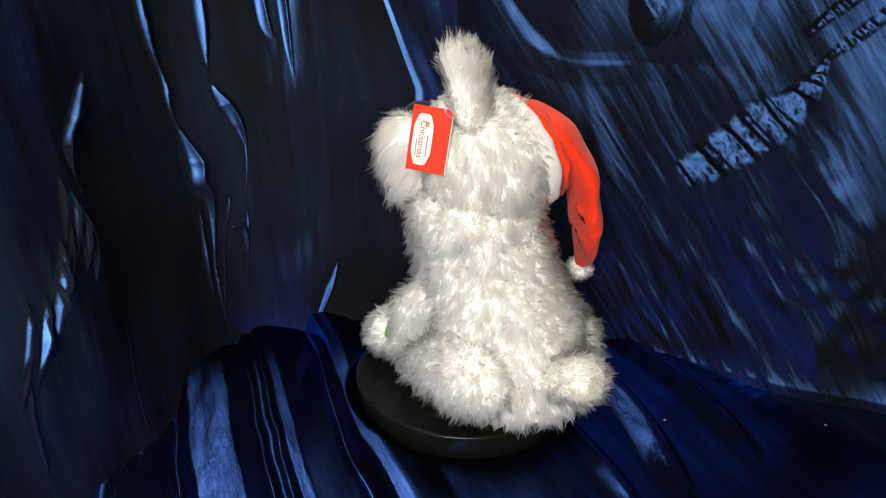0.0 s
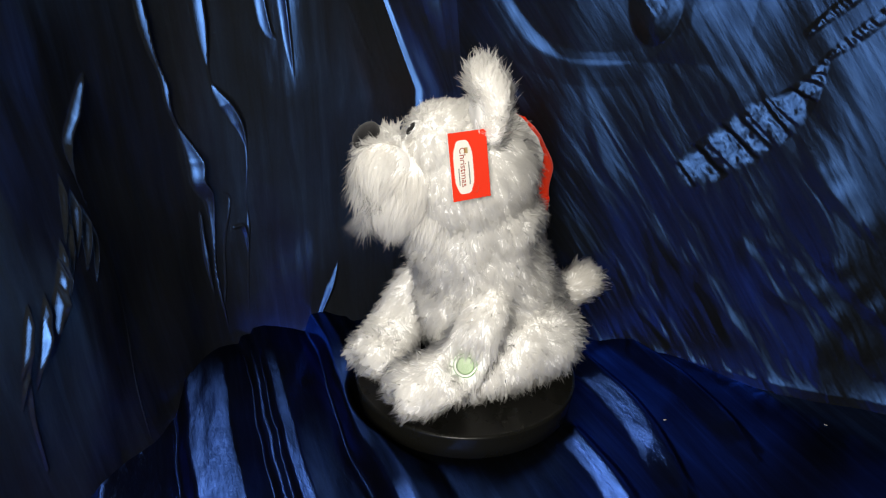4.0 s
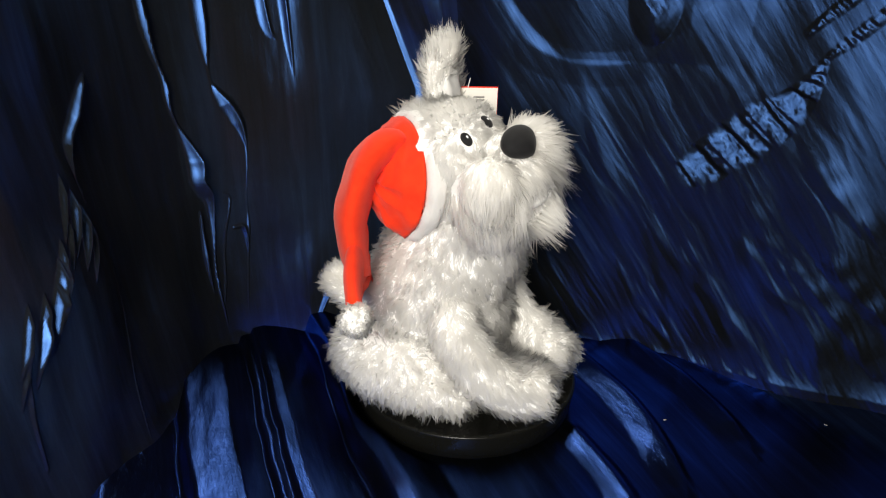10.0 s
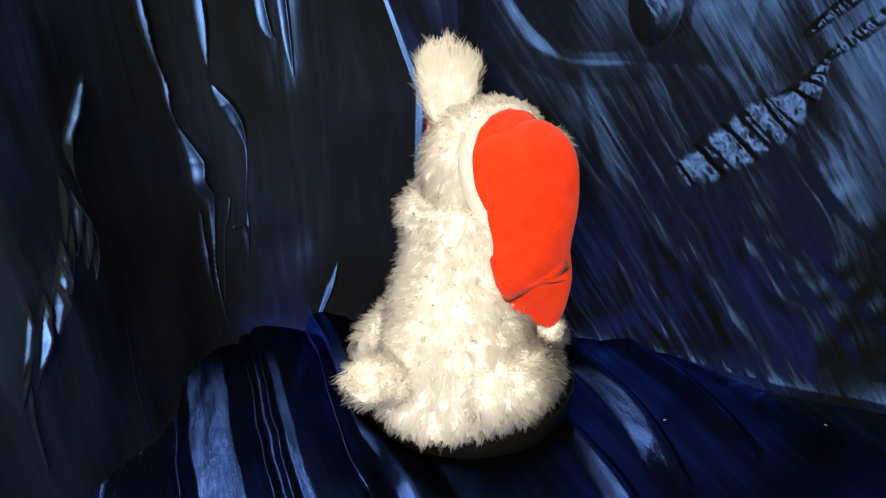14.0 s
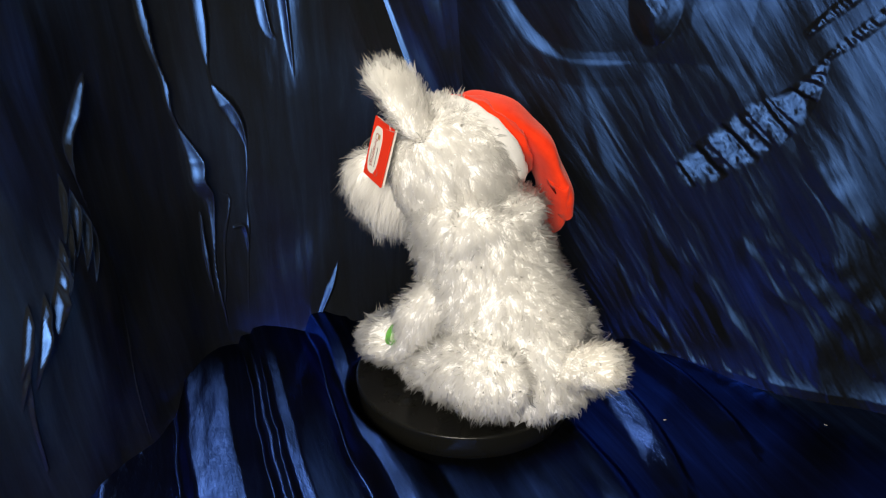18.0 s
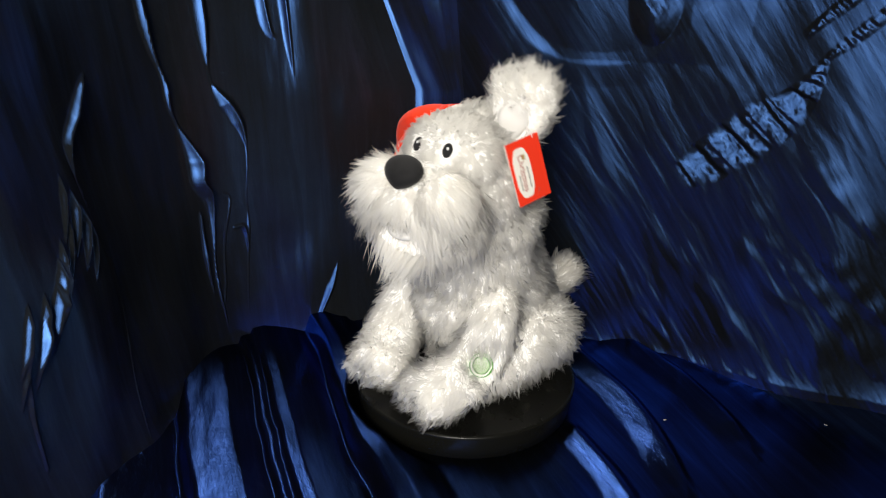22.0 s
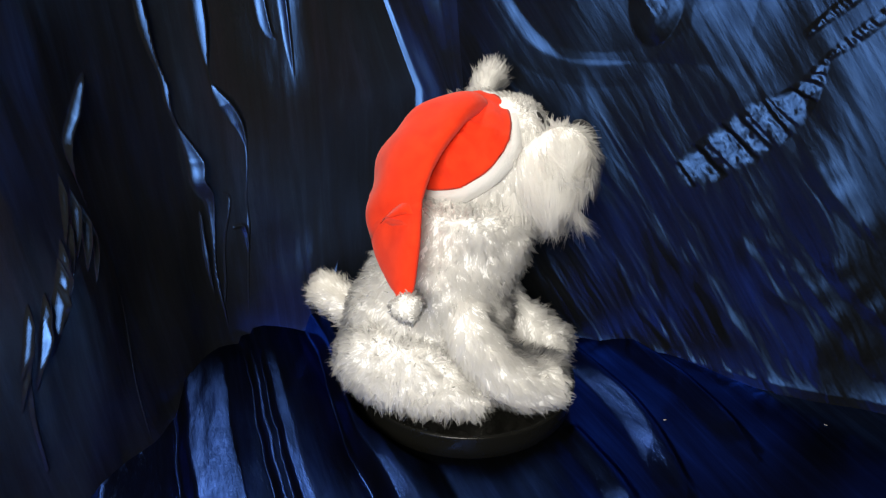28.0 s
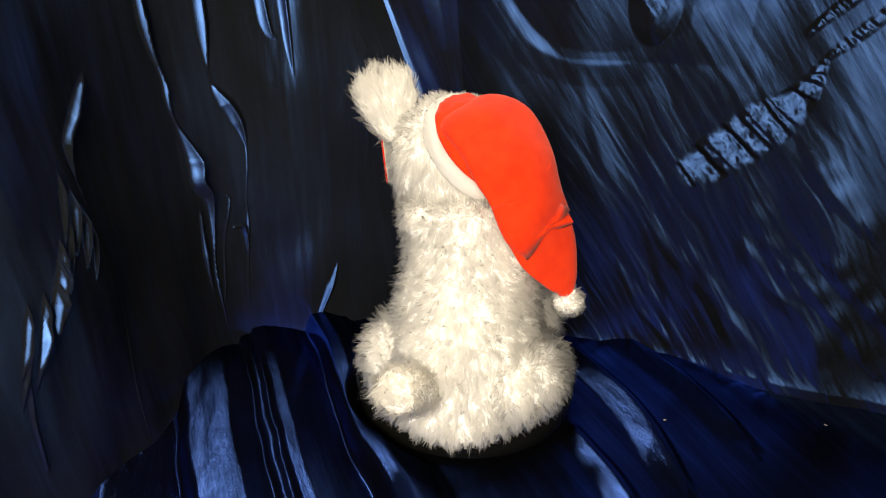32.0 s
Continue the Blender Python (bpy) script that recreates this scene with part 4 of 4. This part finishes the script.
nod(8.2, -5, 4, 3, -0.001, 0.000, -0.008)
nod(8.4, -10, 10, -11, -0.002, 0.001, -0.012)
nod(8.6, -9, 9, 4, -0.002, -0.001, -0.008)
nod(8.8, 1, 6, 20, 0.001, -0.003, -0.007)
nod(9, -9, 8, 2, 0.002, -0.005, -0.004)
nod(9.2, -17, 7, -4, -0.004, 0.005, -0.008)
nod(9.4, -8, -3, 2, -0.002, 0.005, -0.004)
nod(9.6, -5, -17, 12, 0.002, -0.001, -0.002)
nod(9.8, -14, -17, -5, -0.000, 0.008, 0.003)
nod(10, -19, -13, -21, -0.002, 0.012, 0.004)
nod(10.2, -9, -18, -8, -0.000, 0.016, 0.004)
nod(10.4, -9, -19, -3, 0.001, 0.016, 0.005)
nod(10.6, -9, -19, -1, 0.002, 0.017, 0.005)
nod(10.8, -10, -19, -1, 0.002, 0.015, 0.005)
nod(11, -5, -20, 0, 0.003, 0.013, 0.003)
nod(11.3, -3, -18, 2, 0.004, 0.016, 0.005)
nod(11.6, -1, -19, 0, 0.005, 0.013, 0.006)
nod(12, -0, -21, 2, 0.001, 0.005, 0.003)
nod(12.3, 3, -17, -0, 0.004, 0.011, 0.006)
nod(12.6, 2, -20, -6, 0.002, 0.005, 0.007)
nod(13, 7, -15, 13, 0.003, 0.008, 0.004)
nod(13.3, 5, -4, 3, 0.001, 0.001, 0.004)
nod(13.6, 6, 6, -2, -0.002, -0.004, -0.001)
nod(14, 5, -5, -8, -0.001, -0.001, -0.002)
nod(14.2, 6, 20, -15, -0.002, -0.002, -0.004)
nod(14.4, 7, 28, 3, -0.003, -0.002, -0.003)
nod(16.5, 25, -9, -11, -0.008, 0.013, 0.001)
nod(16.6, 27, -10, -11, -0.006, 0.010, 0.002)
nod(16.8, -12, -2, 3, -0.012, 0.015, 0.003)
nod(17, 19, 6, 22, -0.005, 0.003, 0.002)
nod(17.2, 12, 1, -9, -0.005, 0.010, 0.001)
nod(17.4, 7, 0, -10, -0.003, 0.007, 0.000)
nod(17.6, 10, -0, 14, -0.001, 0.001, 0.001)
nod(17.8, 1, -2, 26, -0.002, 0.000, 0.002)
nod(18, 1, 12, 5, -0.002, 0.004, 0.001)
nod(18.3, 4, 4, 15, -0.001, 0.000, 0.001)
nod(18.6, -0, 7, 13, -0.001, 0.001, 0.000)
nod(19, -4, 8, 10, -0.000, -0.001, -0.000)
nod(19.4, -21, -2, 11, -0.000, -0.003, -0.000)
nod(19.6, -27, -2, 12, -0.001, -0.003, -0.000)
nod(19.8, 19, 6, 20, -0.001, 0.005, -0.002)
nod(20, -6, 4, 12, 0.000, 0.003, -0.000)
nod(20.2, -20, -3, -7, -0.000, -0.001, -0.000)
nod(20.4, -20, -16, -17, 0.000, 0.008, -0.003)
nod(20.6, 32, -15, 22, -0.001, 0.009, 0.005)
nod(20.8, 24, -25, -1, 0.001, 0.007, 0.001)
nod(21, -27, -15, -20, 0.000, 0.005, 0.006)
nod(21.2, 21, -16, 1, 0.001, 0.006, 0.002)
nod(21.4, 28, -11, 22, 0.001, 0.008, 0.001)
nod(21.6, 9, -9, -3, -0.001, 0.000, -0.003)
nod(21.8, 5, -4, -12, -0.001, 0.000, -0.003)
nod(22, 13, -2, 3, 0.001, 0.001, -0.005)
nod(22.2, 20, 0, 26, -0.005, -0.003, -0.004)
nod(22.4, 2, 5, 6, -0.008, -0.008, -0.006)
nod(22.6, -7, 11, 2, -0.007, -0.006, -0.007)
nod(22.8, 7, 10, 15, -0.008, -0.006, -0.005)
nod(23, 17, 11, 27, -0.008, -0.007, -0.002)
nod(23.2, 2, 5, -0, -0.014, -0.013, -0.011)
nod(23.4, -3, 5, -1, -0.013, -0.009, -0.005)
nod(23.6, 8, -7, 14, -0.007, -0.003, -0.001)
nod(23.8, 5, -10, 23, -0.002, 0.001, 0.009)
nod(24, -8, -15, -6, 0.001, 0.001, 0.003)
nod(24.3, -5, -17, -3, 0.001, 0.001, 0.001)
nod(24.6, -5, -17, -5, 0.000, 0.002, 0.002)
nod(25, -8, -17, -6, -0.000, 0.000, 0.000)
nod(25.2, -10, -17, -4, 0.000, 0.001, 0.002)
nod(25.5, -12, -18, -5, -0.001, 0.002, 0.001)
nod(27.5, -18, -11, -17, -0.001, 0.001, -0.003)
nod(27.6, -13, -3, -10, -0.003, 0.011, -0.005)
nod(27.8, -5, -6, 7, 0.001, 0.011, -0.001)
nod(28, 3, -6, 19, 0.001, 0.002, 0.004)
nod(28.2, -10, 3, -2, 0.000, 0.002, -0.005)
nod(28.4, -7, 11, -7, 0.000, 0.002, -0.005)
nod(28.6, 5, 7, 12, -0.001, -0.006, -0.003)
nod(28.8, 7, 6, 20, 0.000, -0.002, -0.000)
nod(29, -1, 15, -1, -0.003, -0.005, -0.012)
nod(29.2, -3, 18, -2, -0.003, -0.002, -0.012)
nod(29.4, 6, 4, 17, -0.001, -0.004, -0.003)
nod(29.6, 5, -8, 14, 0.001, 0.001, 0.003)
nod(29.8, -2, -8, -10, -0.001, -0.004, -0.001)
nod(30, -4, -15, -11, -0.001, -0.003, -0.000)
nod(30.2, 9, -20, 11, 0.001, 0.003, 0.003)
nod(30.4, 9, -24, 15, 0.001, 0.002, 0.002)
nod(30.6, 1, -14, -18, -0.002, -0.003, -0.002)
nod(30.8, 2, -13, -20, -0.002, -0.004, -0.002)
nod(31, 8, -7, 17, -0.000, 0.000, -0.001)
nod(31.2, 7, 2, 19, 0.001, -0.000, 0.002)
nod(31.4, 6, 2, 20, 0.001, 0.001, 0.001)
nod(31.6, 6, 4, 20, 0.001, 0.001, 0.001)
nod(31.8, 5, 7, 19, 0.001, 0.001, 0.000)
nod(32, 6, 0, 17, 0.001, 0.001, 0.001)
swing(0, 0, 8)
swing(1, 4, 8)
swing(1.8, -8, 8)
swing(3, -16, 6)
swing(3.5, -8, 8)
swing(4.5, 6, 8)
swing(6, 8, 10, 0, 3)
swing(6.2, 16, 10, 0, 3)
swing(6.4, 20, 8, 0, 3)
swing(6.6, 22, 8, 0, 3)
swing(6.8, 22, 8, 0, 3)
swing(7, 14, 3, 0, 3)
swing(7.2, 16, 2, 0, 3)
swing(7.4, 24, 4, 0, 3)
swing(7.6, 22, 8, 0, 1)
swing(7.8, 20, 6)
swing(8, 16, 0)
swing(8.2, 26, -8)
swing(8.4, 28, -6)
swing(8.6, -2, 4)
swing(8.8, 2, 4)
swing(9, 0, 4)
swing(9.2, -10, 4)
swing(9.4, -22, 18)
swing(9.6, -20, 22)
swing(9.8, -28, 20)
swing(10, -32, 26)
swing(10.2, -18, 20)
swing(10.4, -8, 12)
swing(10.6, -4, 8)
swing(10.8, -4, 8)
swing(11, 0, 10)
swing(11.3, 0, 8)
swing(11.6, 2, 8)
swing(12, 4, 8)
swing(12.3, 6, 8)
swing(12.6, 6, 8)
swing(13, 5, 6)
swing(13.3, 12, 4)
swing(13.6, 16, 4)
swing(14, -8, -4)
swing(14.2, -6, -4)
swing(14.4, 4, -2)
swing(16.5, 16, -2)
swing(16.6, 18, 0)
swing(16.8, -6, 6)
swing(17, 8, 2)
swing(17.2, 6, 4)
swing(17.4, 6, 6)
swing(17.6, -2, 8)
swing(18.6, -8, 8)
swing(19.4, -14, 8)
swing(20, -22, 8)
swing(20.8, -14, 8)
swing(21.6, -4, 6)
swing(22.6, 6, 4)
swing(23, 12, -2)
swing(23.6, 14, 4, 0, 3)
swing(23.8, 8, 4, 0, 3)
swing(24, 14, 6, 0, 3)
swing(24.3, 20, 5, 0, 3)
swing(24.6, 20, 5, 0, 3)
swing(25, 28, 0, 0, 3)
swing(25.2, 26, 2, 0, 3)
swing(25.5, 28, -2, 0, 3)
swing(27.5, -8, 10)
swing(27.6, -6, 8)
swing(27.8, -2, 8)
swing(28, -2, 12)
swing(28.2, -2, 8)
swing(28.4, 2, 8)
swing(28.6, 8, 6)
swing(28.8, 4, 6)
swing(29, 6, 4)
swing(29.2, 6, 6)
swing(29.4, 4, 2)
swing(29.6, 0, 2)
swing(29.8, 9, 8)
swing(30, 9, 8)
swing(30.2, 0, 2)
swing(30.4, 0, 2)
swing(30.6, -6, -2)
swing(30.8, -6, -4)
swing(31, -2, 4)
swing(31.2, 6, 2)
swing(31.4, 8, 6)
swing(31.6, 8, 4)
swing(31.8, 8, 4)
swing(32, 4, 4)
flap(0, 36, -6)
flap(0.4, 33, -2)
flap(0.65, 32, 0)
flap(0.8, 30, 9)
flap(1, -48, 0)
flap(1.2, 26, 0, 12)
flap(1.4, 20, -2)
flap(1.6, -8, 18)
flap(1.8, -20, 12)
flap(2, 7, 8)
flap(2.2, 0, 8)
flap(2.4, 58, 15)
flap(2.6, 0, 12)
flap(2.8, -5, 3)
flap(3, -10, 5)
flap(3.2, 55, 12)
flap(3.4, -15, 10)
flap(3.6, -12, 4)
flap(5.4, 10, 0)
flap(6.2, 10, 4)
flap(6.8, -4, 0)
flap(7, -8, 0)
flap(7.2, 50, 0)
flap(7.4, 62, 0)
flap(7.6, 12, 0)
flap(8, 40, 0)
flap(8.2, 45, 0)
flap(8.4, 15, 0)
flap(8.8, 45, 0)
flap(9, 43, 0)
flap(9.2, 12, 0)
flap(9.6, 22, 0)
flap(10, 25, 0)
flap(14, 5, 0)
flap(16.5, 12, -13)
flap(16.6, 14, -13)
flap(16.8, 10, 5)
flap(17, 50, -2)
flap(17.2, 5, -13)
flap(17.4, 0, -13)
flap(17.6, 20, 3)
flap(17.8, 40, 14)
flap(18, -15, -12)
flap(18.3, 34, 13)
flap(18.6, 24, 6)
flap(19, 15, 8)
flap(19.4, 10, 14)
flap(19.6, 5, 3)
flap(19.8, 0, 14)
flap(20, -8, 18)
flap(20.2, -10, -2)
flap(20.4, -15, -2)
flap(20.6, 60, 0)
flap(20.8, 75, 0, 6)
flap(21, -22, 8, 14)
flap(21.2, 2, 12)
flap(21.4, 95, 5)
flap(21.6, 45, 12)
flap(21.8, -28, 19)
flap(22, -12, 14)
flap(22.2, 108, -8)
flap(22.4, -24, 20)
flap(22.6, -36, 22)
flap(22.8, 24, 15)
flap(23, 112, -14)
flap(23.2, -28, 32)
flap(23.4, -36, 24)
flap(23.55, 10, 16)
flap(23.8, 94, -3)
flap(24, 0, 0)
flap(25.5, 4, 0)
flap(28, 20, 0)
flap(30.4, -8, 0, -8)
flap(32, -4, 0, -16)
jaw(0, 0)
jaw(5.3, 0)
jaw(5.5, .7)
jaw(5.65, .2)
jaw(5.8, .5)
jaw(6, 0)
jaw(6.6, 0)
jaw(6.8, .4)
jaw(7, 1)
jaw(7.2, .3)
jaw(7.4, 1)
jaw(7.6, 0)
jaw(7.8, .5)
jaw(8, .2)
jaw(8.3, 0)
jaw(22.8, 0)
jaw(23, .4)
jaw(23.2, 0)
jaw(23.4, 0)
jaw(23.6, .5)
jaw(23.8, .9)
jaw(24, .1)
jaw(24.3, 0)
jaw(24.6, 1)
jaw(24.8, .4)
jaw(25, 1)
jaw(25.2, 0)
jaw(32, 0)


def motions():
    times = [round(k * 0.1, 1) for k in range(321)]
    walk(dog, [(t, dog_pose(t)) for t in times[::5]])
    walk(platter, [(t, pose(0, 0, 0, 0, 0, (t - FRONT_AT) / PERIOD * 360)) for t in times[::5]])
    walk(head, [(t, head_pose(t)) for t in times])
    walk(hat, [(t, dog_pose(t) @ head_pose(t)) for t in times])
    tails = [(t, *tail_poses(t)) for t in times]
    walk(hat_tail, [(t, upper) for t, upper, tip in tails])
    walk(hat_tip, [(t, tip) for t, upper, tip in tails])
    walk(tag, [(t, tag_pose(t)) for t in times])
    walk(lower_lip, [(t, lip_pose(t)) for t in times])


motions()
